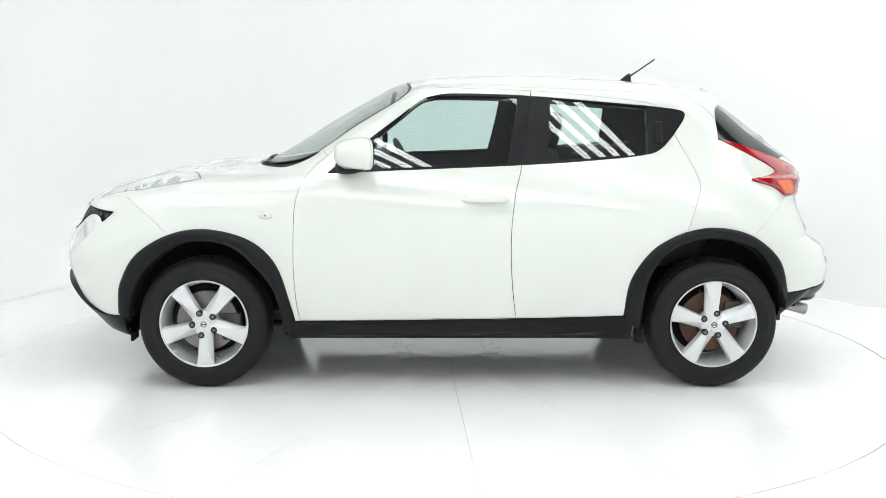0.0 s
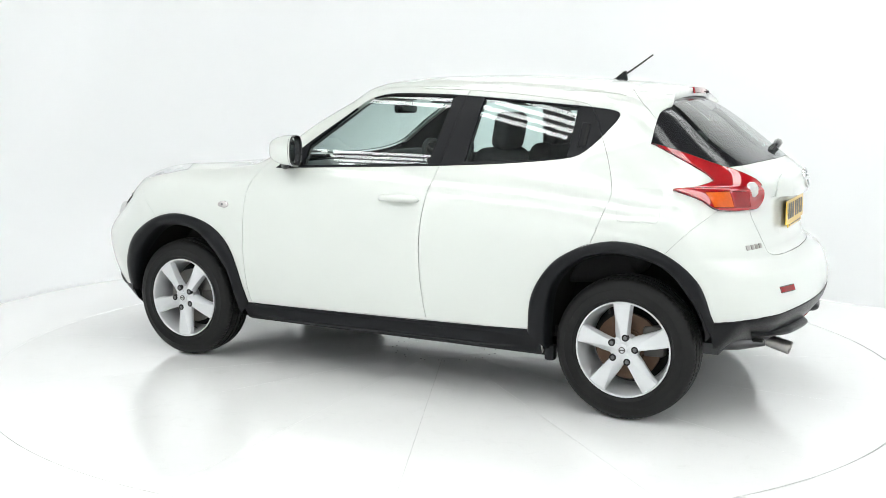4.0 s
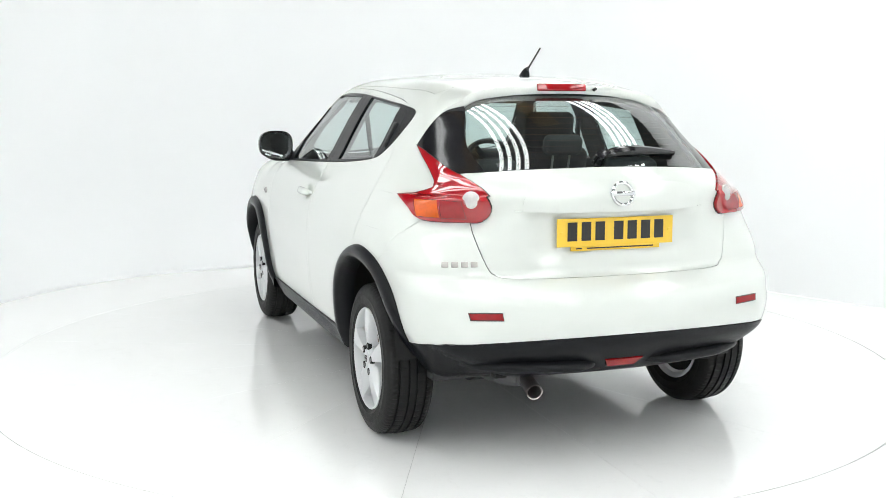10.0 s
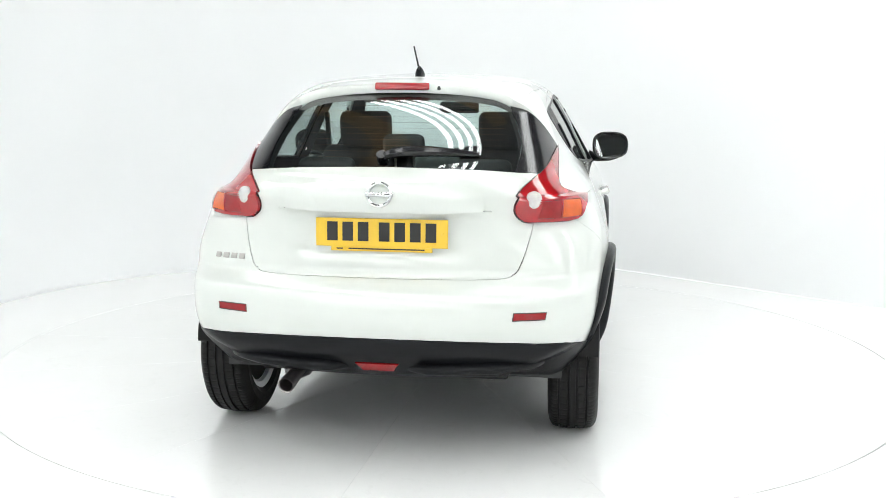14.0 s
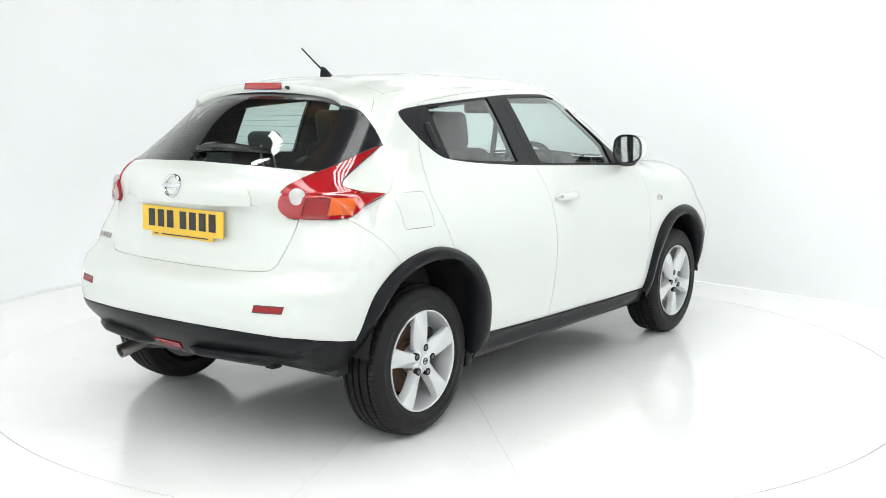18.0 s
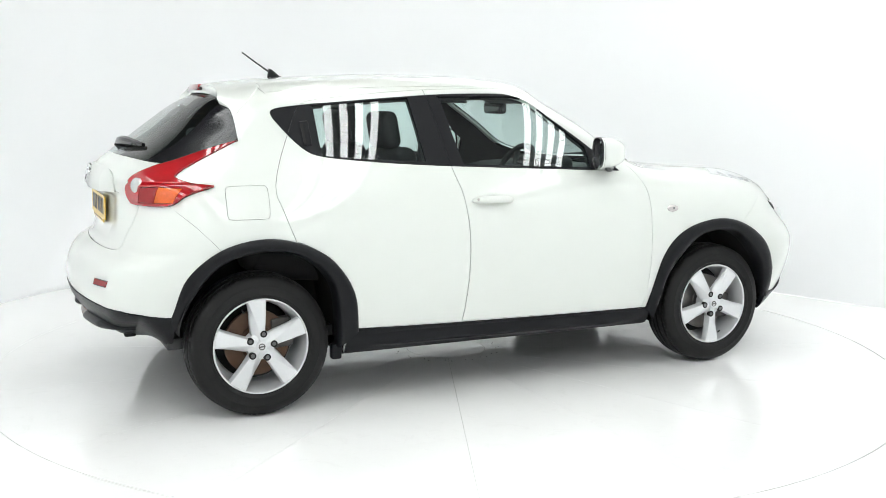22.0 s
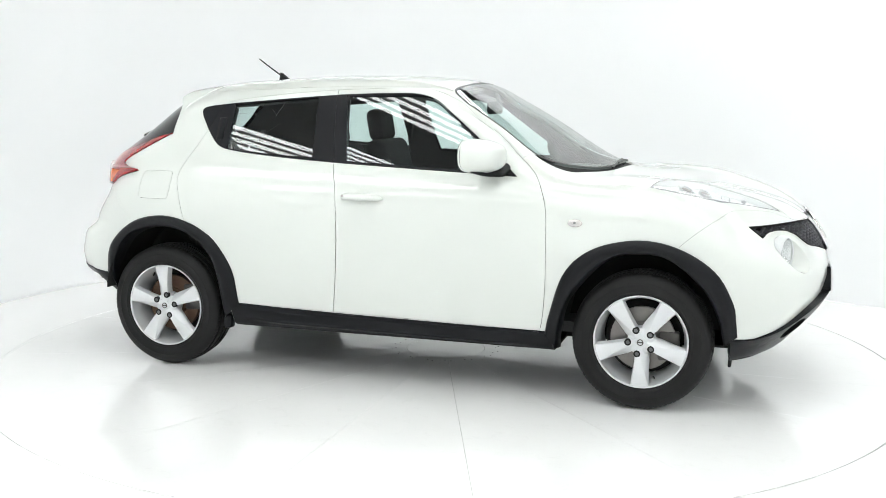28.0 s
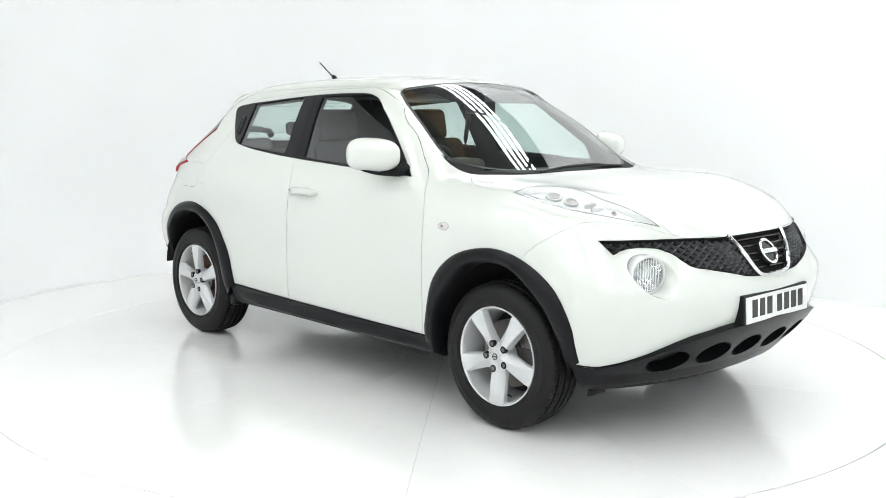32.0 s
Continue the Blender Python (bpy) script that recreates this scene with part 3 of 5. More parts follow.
for k in (0, 1):
    ring = list(flow(ARCH_IN[k], 30))
    mid = [p + 0.35 * (q - p) for p, q in zip(ring, flow(ARCH_OUT[k], 30))]
    cut("wheel_opening", "side", mid + [(mid[-1][0], 0.05), (mid[0][0], 0.05)], -1.1, lambda c: c.y > 0.45, steps=0)

# the underside
for f in skin.faces:
    if f.normal.z < -0.75 and f.calc_center_median().z < 0.33 and ZONES[f[zone]] != "wheel_opening":
        if "underbody" not in ZONES:
            ZONES.append("underbody")
        f[zone] = f[owner] = ZONES.index("underbody")
skin.verts.index_update()
SKIN_V = np.array([v.co[:] for v in skin.verts])
SKIN_N = skin_normal(SKIN_V, 0.010)
SKIN_F = {}
for f in skin.faces:
    SKIN_F.setdefault((ZONES[f[zone]], ZONES[f[owner]]), []).append([v.index for v in f.verts])


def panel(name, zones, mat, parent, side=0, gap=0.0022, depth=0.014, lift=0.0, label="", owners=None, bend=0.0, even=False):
    """One panel from its zones of the skin: the gap round it and its turned-in edge are real. side 0: across the middle of the car."""
    faces = [f for (z, o), fs in SKIN_F.items() if z in zones and (owners is None or o in owners) for f in fs]
    if not faces:
        return None
    used = sorted({i for f in faces for i in f})
    place = {i: k for k, i in enumerate(used)}
    v, n = SKIN_V[used].copy(), SKIN_N[used].copy()
    if even in ("x", "z"):
        # pane across the car: curved evenly from edge to edge
        a, y = v[:, 0 if even == "x" else 2], v[:, 1]
        for k, base in ((0, np.c_[np.ones(len(v)), a, a * a, y * y]), (1, np.c_[y, a * y, y ** 3]), (2, np.c_[np.ones(len(v)), a, a * a, y * y])):
            n[:, k] = base @ np.linalg.lstsq(base, n[:, k], rcond=None)[0]
        n /= np.linalg.norm(n, axis=1, keepdims=True)
    elif even:
        # pane: curved evenly from edge to edge
        base = np.c_[np.ones(len(v)), v[:, 0], v[:, 2]]
        n = base @ np.linalg.lstsq(base, n, rcond=None)[0]
        n /= np.linalg.norm(n, axis=1, keepdims=True)
    faces = [[place[i] for i in f] for f in faces]
    count = {}
    for f in faces:
        for a, b in zip(f, f[1:] + f[:1]):
            count.setdefault((min(a, b), max(a, b)), []).append((a, b))
    rim = [e[0] for e in count.values() if len(e) == 1]
    if side == 0:
        rim = [(a, b) for a, b in rim if not (abs(v[a, 1]) < 0.003 and abs(v[b, 1]) < 0.003)]
    push = np.zeros_like(v)
    for a, b in rim:
        d = v[b] - v[a]
        for i in (a, b):
            o = np.cross(d, n[i])
            push[i] += o / max(np.linalg.norm(o), 1e-9)
    ln = np.linalg.norm(push, axis=1, keepdims=True)
    outward = np.where(ln > 1e-6, push / np.maximum(ln, 1e-9), 0)
    if side == 0:
        edge = np.abs(v[:, 1]) < 0.003
        outward[edge, 1] = 0
        n[edge, 1] = 0
        v[edge, 1] = 0
    high = lift
    if callable(lift):
        # the surface leans where the lift changes
        high = lift(v)[:, None]
        grad = np.stack([lift(v + h) - lift(v - h) for h in np.eye(3) * 0.002], 1) / 0.004
        grad -= n * (grad * n).sum(1, keepdims=True)
        lean = n - np.clip(grad, -1.2, 1.2)
        lean /= np.linalg.norm(lean, axis=1, keepdims=True)
        v = v - outward * gap + n * high
        n = lean
    else:
        v = v - outward * gap + n * lift
    verts, norms = list(v), list(n)
    for a, b in rim:
        k = len(verts)
        verts += [v[a], v[b], v[b] - n[b] * depth, v[a] - n[a] * depth]
        o = outward if depth > 0 else -outward
        # bend leans a flat edge's normals outwards, so it shades lighter, as if rounded
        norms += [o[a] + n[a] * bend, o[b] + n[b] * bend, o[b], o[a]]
        faces.append([k, k + 3, k + 2, k + 1])
    verts, norms = np.array(verts), np.array(norms)
    if side == 0:
        other = verts * (1, -1, 1)
        k = len(verts)
        same = {i: (i if abs(verts[i, 1]) < 1e-6 else i + k) for i in range(k)}
        faces = faces + [[same[i] for i in f][::-1] for f in faces]
        verts, norms = np.r_[verts, other], np.r_[norms, norms * (1, -1, 1)]
    elif side < 0:
        verts, norms = verts * (1, -1, 1), norms * (1, -1, 1)
        faces = [f[::-1] for f in faces]
    me = mesh_of(name, verts, faces, norms)
    return hang(name, me, mat, parent, label)


def border(name, zones, mat, parent, side, width, lift=0.002, label=""):
    """A thin strip that follows the edge of some zones."""
    faces = [f for (z, o), fs in SKIN_F.items() if z in zones for f in fs]
    count = {}
    for f in faces:
        for a, b in zip(f, f[1:] + f[:1]):
            count.setdefault((min(a, b), max(a, b)), []).append((a, b))
    rim = [e[0] for e in count.values() if len(e) == 1 and not (abs(SKIN_V[e[0][0], 1]) < 0.003 and abs(SKIN_V[e[0][1], 1]) < 0.003)]
    push = {}
    for a, b in rim:
        d = SKIN_V[b] - SKIN_V[a]
        for i in (a, b):
            o = np.cross(d, SKIN_N[i])
            push[i] = push.get(i, 0) + o / max(np.linalg.norm(o), 1e-9)
    place, verts, norms, faces = {}, [], [], []
    for i, o in push.items():
        o = o / max(np.linalg.norm(o), 1e-9)
        place[i] = len(verts)
        base = SKIN_V[i] + SKIN_N[i] * lift
        verts += [base - o * 0.0008, base - o * width]
        norms += [SKIN_N[i]] * 2
    for a, b in rim:
        a, b = place[a], place[b]
        faces.append((a, b, b + 1, a + 1))
    verts, norms = np.array(verts), np.array(norms)
    if side <= 0:
        flip = (1, -1, 1)
        if side == 0:
            k = len(verts)
            faces = faces + [tuple(i + k for i in f[::-1]) for f in faces]
            verts, norms = np.r_[verts, verts * flip], np.r_[norms, norms * flip]
        else:
            verts, norms, faces = verts * flip, norms * flip, [f[::-1] for f in faces]
    return hang(name, mesh_of(name, verts, faces, norms), mat, parent, label)


# ---- the stage: floor, walls, hall, lamps ----
DECK_R = 2.47


def stage():
    # floor: one sheet with a round opening for the deck
    n, radii = 240, (2.4762, 2.6, 3.2, 4.5, 7.0, 14.0)
    verts, faces = [], []
    for r in radii:
        for i in range(n):
            a = 2 * math.pi * i / n
            off = (0.003, -0.0015) if r == radii[0] else (0, 0)
            verts.append((r * math.cos(a) + off[0], r * math.sin(a) + off[1], 0))
    for k in range(len(radii) - 1):
        for i in range(n):
            j = (i + 1) % n
            faces.append((k * n + i, (k + 1) * n + i, (k + 1) * n + j, k * n + j))
    for i in range(n):
        verts.append((2.4772 * math.cos(2 * math.pi * i / n) + 0.003, 2.4772 * math.sin(2 * math.pi * i / n) - 0.0015, -0.06))
    base = len(radii) * n
    for i in range(n):
        faces.append((i, (i + 1) % n, base + (i + 1) % n, base + i))
    ob = hang("floor", mesh_of("floor", verts, faces, smooth=False), FLOOR, None)
    tagged(ob, "white glossy painted studio floor round the turntable", "floor", kind="structure")
    pit = part("turntable_pit", cyl(2.6, 2.6, 0.02, 96, Matrix.Translation((0, 0, -0.075))), DARK, None, smooth=False)
    tagged(pit, "dark shallow pit under the turntable deck", "pit", kind="structure")

    # one white wall round the stage: straight on one side, else curved and coved into the floor; the unseen stretch
    # behind the camera is added to bounce light
    a, b = np.array((4.75, -0.53)), np.array((1.62, 2.69))
    straight = [a + (b - a) * k / 20 for k in range(21)]
    bend = flow([(1.62, 2.69), (0.95, 3.27), (0.2, 3.60), (-0.7, 3.70), (-1.9, 3.50), (-3.1, 2.7), (-3.8, 1.4), (-4.1, -0.5), (-4.2, -3.2), (-4.4, -6.6), (-4.0, -8.6), (-2.2, -9.5), (2.4, -9.5), (4.4, -8.7), (5.2, -6.6), (5.1, -2.8), (4.80, -0.60)], 150)
    path = np.array(straight + list(bend)[1:])
    cove = [0.012 + 0.7 * min(max((i - 22) / 14, 0), 1) ** 1.5 for i in range(len(path))]
    verts, faces, n = [], [], len(path)
    steps = [math.pi / 2 * k / 9 for k in range(10)]
    m = len(steps) + 3
    for i, p in enumerate(path):
        d = path[min(i + 1, n - 1)] - path[max(i - 1, 0)]
        d /= np.linalg.norm(d)
        inw, r = np.array((-d[1], d[0])), cove[i]
        for off, z in [(r * (1 - math.sin(q)), r * (1 - math.cos(q))) for q in steps] + [(0, 1.5), (0, 2.4), (0, 3.4 + 0.8 * min(max((p[1] + 4.0) / 2.5, 0), 1))]:
            q = p + inw * off
            verts.append((q[0], q[1], z + 0.001))
    for i in range(n - 1):
        for k in range(m - 1):
            faces.append((i * m + k, i * m + k + 1, (i + 1) * m + k + 1, (i + 1) * m + k))
    ob = hang("wall_stage", mesh_of("wall_stage", verts, faces), WALL, None)
    so = ob.modifiers.new("thickness", "SOLIDIFY")
    so.thickness, so.offset = 0.06, -1
    tagged(ob, "smooth white studio wall, coved into the floor, with an added unseen stretch behind the camera", "wall", kind="structure")

    # the hall behind the camera and its ceiling
    for nm, size, at in (("wall_hall_back", (16, 0.2, 6), (0, -12.6, 3)), ("wall_hall_left", (0.2, 20.5, 6), (-8, -2.3, 3)), ("wall_hall_right", (0.2, 20.5, 6), (8, -2.3, 3)), ("wall_hall_front", (16, 0.2, 6), (0, 8, 3))):
        tagged(part(nm, box(*size, at=at), HALL, None, smooth=False), "dim grey hall wall behind the studio", "wall", kind="structure")
    tagged(part("ceiling", box(16, 20.6, 0.2, at=(0, -2.3, 5.3)), CEIL, None, smooth=False), "dark hall ceiling with rows of tube lamps", "ceiling", kind="structure")
    for x in (-6.0, -2.0, 2.0, 6.0):
        tagged(part("timber_post", box(0.3, 0.3, 5.1, 0.02, at=(x, -11.6, 2.6)), TIMBER, None, smooth=False), "brown timber post of the hall", "post", "timber posts")

    # timber beams under the ceiling, along the lamp rows
    for c in (-1.2, 1.05):
        mid = Vector((0.834, 0.552, 0)) * c + Vector((0.552, -0.834, 0)) * -1.2
        tagged(part("timber_beam", box(4.4, 0.44, 0.30, 0.02), TIMBER, None, smooth=False, m=pose(mid.x, mid.y, 5.05, 0, 0, -56.5)), "brown timber beam under the dark hall ceiling", "beam", "timber beams")

    # banks of strip lamps hung from the ceiling, end to end in rows askew to the stage
    bank = thing("lamp_bank", "hanging bank of four white strip lamps", "lamp", "ceiling lamp banks")
    for k in range(4):
        part("strip", box(2.62, 0.085, 0.03, 0.008, at=(0, (k - 1.5) * 0.175, 0)), TUBE, bank, smooth=False)
    for x in (-0.8, 0.8):
        part("carrier", box(0.06, 0.75, 0.04, 0.005, at=(x, 0, 0.036)), WALL, bank, smooth=False)
        part("rod", tube([(x, 0, 0.05), (x, 0, 0.80)], 0.008, 6), STEEL, bank)
    way, across = Vector((0.552, -0.834, 0)), Vector((0.834, 0.552, 0))
    # the lamps nearest the camera and outermost are added, unseen, to brighten the floor
    rows = ((-6.6, (0.1, 2.8, 5.5)), (-4.5, (-2.6, 0.1, 2.8, 5.5, 8.2)), (-2.3, (0.1, 2.8, 5.5, 8.2)), (-0.2, (0.1, 2.8, 5.5, 8.2)), (2.2, (-2.1, 0.6, 3.3, 6.0)))
    spots = [across * c + way * a for c, along in rows for a in along]
    for i, p in enumerate(spots):
        m = pose(p.x, p.y, 4.4, 0, 0, -56.5)
        if i:
            copy_thing(bank, m)
        else:
            bank.matrix_basis = m


def build_deck():
    deck = thing("turntable", "white painted round turntable deck under the car", "turntable")
    n = 16
    rng = random.Random(3)
    starts = [2 * math.pi * (i + rng.uniform(-0.12, 0.12)) / n for i in range(n)]
    for i in range(n):
        a0, a1 = starts[i], starts[(i + 1) % n] + (2 * math.pi if i == n - 1 else 0)
        verts, faces, s = [], [], 20
        g = 0.0005
        for z in (0.0, -0.02):
            for r in (0.2275, 1.2, DECK_R):
                for k in range(s + 1):
                    a = a0 + g / r + (a1 - a0 - 2 * g / r) * k / s
                    verts.append((r * math.cos(a), r * math.sin(a), z))
        w = s + 1
        for ring in (0, 1):
            for k in range(s):
                p = ring * w + k
                faces.append((p, p + w, p + w + 1, p + 1))
        for k in range(s):
            faces.append((2 * w + k, 5 * w + k, 5 * w + k + 1, 2 * w + k + 1))
            faces.append((k, k + 1, 3 * w + k + 1, 3 * w + k))
        for k in (0, s):
            for ring in (0, 1):
                p = ring * w + k
                faces.append((p, p + w, p + 4 * w, p + 3 * w))
        part("deck_panel", bm_of(verts, faces), DECK, deck, smooth=False)
    part("hub_plate", cyl(0.2255, 0.2255, 0.02, 64, Matrix.Translation((0, 0, -0.010))), DECK, deck, smooth=False)
    for i in range(n):
        for r, da in ((0.31, 0.05), (0.29, -0.06)):
            a = starts[i] + da
            part("deck_screw", cyl(0.0042, 0.003, 0.003, 8, Matrix.Translation((r * math.cos(a), r * math.sin(a), 0.0012))), BOLT, deck)
    part("underplate", cyl(2.45, 2.45, 0.01, 64, Matrix.Translation((0, 0, -0.030))), DARK, deck, smooth=False)
    return deck


stage()
deck = build_deck()


# ---- the car ----
car = thing("car", "white compact crossover car with black plastic trim", "car")
SIDES = ((1, "right"), (-1, "left"))


def facing(p, n, up=(0, 0, 1)):
    """A pose at p whose z looks along n, its y upwards."""
    n, u = Vector(n).normalized(), Vector(up)
    r = u.cross(n).normalized()
    u = n.cross(r)
    return Matrix(((r.x, u.x, n.x, p[0]), (r.y, u.y, n.y, p[1]), (r.z, u.z, n.z, p[2]), (0, 0, 0, 1)))


def lamp_form(v):
    """The lower lobe stands out under a ledge."""
    k = np.clip((1.060 - v[:, 2]) / 0.020, 0, 1)
    return 0.006 + 0.010 * k * k * (3 - 2 * k)


def plate_recess(v):
    """The tailgate is pressed in behind the number plate."""
    z, y = v[:, 2], np.abs(v[:, 1])
    across, up = np.clip((0.42 - y) / 0.12, 0, 1), np.clip((1.005 - z) / 0.03, 0, 1) * np.clip((z - 0.79) / 0.07, 0, 1)
    k = across * up * (v[:, 0] > 1.6)
    return -0.013 * k * k * (3 - 2 * k)


def sill_form(v):
    """A long roll with a hollow over it, fading at both ends."""
    z = v[:, 2] - 0.009 * v[:, 0]
    fade = np.clip((v[:, 0] + 0.80) / 0.22, 0, 1) * np.clip((0.80 - v[:, 0]) / 0.22, 0, 1)
    return 0.006 + fade * (0.022 * np.exp(-((z - 0.292) / 0.020) ** 2) - 0.006 * np.exp(-((z - 0.332) / 0.012) ** 2))


def valance_pods():
    """Two long swellings low on the rear valance."""
    shape = ((-0.030, 0.040), (-0.006, 0.030), (0.006, 0.022), (0.019, 0.014), (0.030, 0.004), (0.032, -0.006), (0.026, -0.016), (0.010, -0.024), (-0.030, -0.028))
    for s, _ in SIDES:
        ys = np.linspace(0.112, 0.635, 34)
        verts, faces, m = [], [], len(shape)
        for y in ys:
            t = (y - 0.112) / 0.523
            f = min(1.0, (t / 0.16) ** 0.7, ((1 - t) / 0.34) ** 0.8)
            zc = 0.404 + 0.012 * t
            x = float(skin_x(y, zc + 0.01, 1))
            for out, dz in shape:
                verts.append((x + (out + 0.006) * f - 0.012 * (1 - f), s * y, zc + dz * (0.35 + 0.65 * f)))
        for i in range(len(ys) - 1):
            for j in range(m - 1):
                faces.append((i * m + j, i * m + j + 1, (i + 1) * m + j + 1, (i + 1) * m + j))
        part("valance_pod", bm_of(verts, faces), TRIM, car, "black plastic swelling on the rear valance", sharp=70)


def body_panels():
    p = {}
    p["roof"] = panel("roof", {"roof"}, PAINT, car, gap=0.0015)
    panel("bonnet", {"bonnet"}, PAINT, car, gap=0.0009)
    panel("scuttle_panel", {"scuttle"}, DARK, car, lift=-0.010, label="black plastic scuttle below the windscreen")
    ws = panel("windscreen", {"windscreen"}, GLASS, car, gap=0.001, lift=-0.002, depth=0.005, label="green-tinted windscreen glass", even="x")
    border("windscreen_edge", {"windscreen"}, INK, ws, 0, 0.013, -0.0005, "black edge of the windscreen")
    fb = panel("front_bumper", {"front_bumper"}, PAINT, car, gap=0.0004)
    rb = panel("rear_bumper", {"rear_bumper"}, PAINT, car, gap=0.0004)
    panel("front_lip", {"front_lip"}, TRIM, car, lift=lambda v: 0.004 + 0.16 * np.clip(v[:, 2] - 0.33, 0, 0.2) * np.clip((-1.55 - v[:, 0]) / 0.2, 0, 1), depth=0.03, label="black plastic lower lip")
    panel("rear_valance", {"rear_valance"}, TRIM, car, lift=0.004, depth=0.02, label="black plastic lower rear valance")
    panel("rear_fog_lamp", {"rear_fog_lamp"}, DEEP_RED, car, lift=0.008, label="red rear fog lamp")
    panel("underbody", {"underbody"}, DARK, car, gap=0)
    tg = panel("tailgate", {"tailgate", "tailgate_handle_fairing"}, PAINT, car, gap=0.003, depth=0.03, lift=plate_recess)
    panel("handle_fairing", {"tailgate_handle_fairing"}, PAINT, tg, gap=0.0, lift=lambda v: 0.007 + 0.021 * np.clip((1.112 - v[:, 2]) / 0.10, 0, 1) * np.clip((0.40 - np.abs(v[:, 1])) / 0.14, 0, 1), depth=0.03)
    panel("rear_window", {"rear_window"}, REAR_GLASS, tg, gap=0.001, depth=0.005, label="dark tinted rear window", even="z")
    # bent normals lighten the spoiler's grey rear edge; its shape stays flat
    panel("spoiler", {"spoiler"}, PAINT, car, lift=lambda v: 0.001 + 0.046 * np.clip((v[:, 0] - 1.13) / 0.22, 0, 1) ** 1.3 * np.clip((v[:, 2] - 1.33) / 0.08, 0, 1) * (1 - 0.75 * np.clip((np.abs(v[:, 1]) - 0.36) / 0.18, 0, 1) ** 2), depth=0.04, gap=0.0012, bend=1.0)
    panel("grille_backing", {"grille_backing"}, DARK, fb, lift=-0.03, depth=-0.035, gap=0.0)
    for s, _ in SIDES:
        panel("side_frame", {"side_panel"}, PAINT, car, s, gap=0.0007)
        for k in range(3):
            panel("lip_intake", {"lip_opening_%d" % k}, TRIM, car, s, lift=-0.085 if k < 2 else -0.045, depth=-0.085 if k < 2 else -0.045, gap=0.0, label="dark round intake in the lip")
        panel("front_wing", {"front_wing"}, PAINT, car, s, gap=0.0008)
        hl = panel("headlamp", {"headlamp"}, REFLECTOR, car, s, lift=-0.030, depth=-0.028, gap=0.0, label="long silvery headlamp on the wing top")
        panel("lens", {"headlamp"}, LENS_GLASS, hl, s, lift=0.001, depth=0.004, gap=0.001, label="clear headlamp cover")
        border("lamp_seal", {"headlamp"}, INK, hl, s, 0.0035, 0.0022)
        fd = panel("front_door", {"front_door"}, PAINT, car, s, gap=0.0019, depth=0.02)
        rd = panel("rear_door", {"rear_door"}, PAINT, car, s, gap=0.0016, depth=0.02)
        panel("window_frame", {"window_trim"}, TRIM, fd, s, lift=0.002, gap=0.001, owners={"front_door"}, label="black window frame")
        panel("window_frame", {"window_trim"}, TRIM, rd, s, lift=0.002, gap=0.001, owners={"rear_door"}, label="black window frame")
        panel("quarter_trim", {"window_trim"}, TRIM, car, s, lift=0.002, gap=0.001, owners={"side_panel", "front_wing", "roof"}, label="black corner trim")
        panel("window", {"front_side_glass"}, GLASS, fd, s, gap=0.0, lift=-0.005, depth=0.004, label="green-tinted side window", even=True)
        panel("window", {"rear_side_glass"}, GLASS, rd, s, gap=0.0, lift=-0.005, depth=0.004, label="green-tinted side window", even=True)
        panel("sill_trim", {"lower_sill"}, TRIM, car, s, lift=sill_form, label="black plastic sill")
        tl = panel("tail_lamp", {"tail_lamp"}, RED_LENS, car, s, lift=lamp_form, gap=0.001, label="red boomerang-shaped tail lamp")
        border("lamp_seal", {"tail_lamp", "indicator_lens", "brake_lens"}, INK, tl, s, 0.0028, 0.0068)
        panel("window_border", {"window_border"}, GLOSS, tg, s, gap=0.0, depth=0.005, label="black edge of the rear window")
        x = float(skin_x(0.578, 1.044, 1))
        nn = skin_normal([(x, 0.578, 1.044)])[0] * (1, s, 1)
        turn = facing(np.array((x, s * 0.578, 1.044)) + nn * 0.0075, nn)
        v, f = lathe([(0.0, 0.0105), (0.012, 0.010), (0.024, 0.0075), (0.0315, 0.0045), (0.034, 0.002), (0.0345, -0.012)], 36)
        rl = part("reversing_lamp", bm_of([(a, b, c) for a, c, b in v], f), CLEAR, tl, "clear round reversing lamp", m=turn)
        for k in range(7):
            u = -0.024 + 0.008 * k
            part("lens_rib", box(2 * math.sqrt(0.030 ** 2 - u * u), 0.0022, 0.002, at=(0, u, 0.0094 - 5.5 * u * u)), CLEAR, rl, smooth=False)
        panel("indicator", {"indicator_lens"}, AMBER, tl, s, lift=0.0150, gap=0.001, label="amber indicator lens")
        panel("brake_lens", {"brake_lens"}, DEEP_RED, tl, s, lift=0.0150, gap=0.001)
        rf = panel("reflector", {"rear_reflector"}, DEEP_RED, rb, s, lift=0.002, gap=0.001, label="red bumper reflector")
        border("reflector_rim", {"rear_reflector"}, INK, rf, s, 0.0035, 0.003)
        panel("fuel_flap" if s > 0 else "wing_patch", {"fuel_flap"}, PAINT, car, s, gap=0.0013 if s > 0 else -0.0003)
    # dark inner skin of the cabin
    faces = [f for (z, o), fs in SKIN_F.items() if z not in ("windscreen", "rear_window", "front_side_glass", "rear_side_glass", "wheel_opening", "fog_opening") for f in fs]
    v = SKIN_V - SKIN_N * (0.030 + 0.045 * np.clip((-1.0 - SKIN_V[:, :1]) / 0.15, 0, 1))
    keep = [f for f in faces if all(-2.0 < SKIN_V[i][0] < 1.9 and SKIN_V[i][2] > 0.30 for i in f)]
    used = sorted({i for f in keep for i in f})
    place = {i: k for k, i in enumerate(used)}
    vv = v[used]
    k = len(vv)
    fs = [[place[i] for i in f][::-1] for f in keep]
    fs += [[i + k for i in f[::-1]] for f in fs]
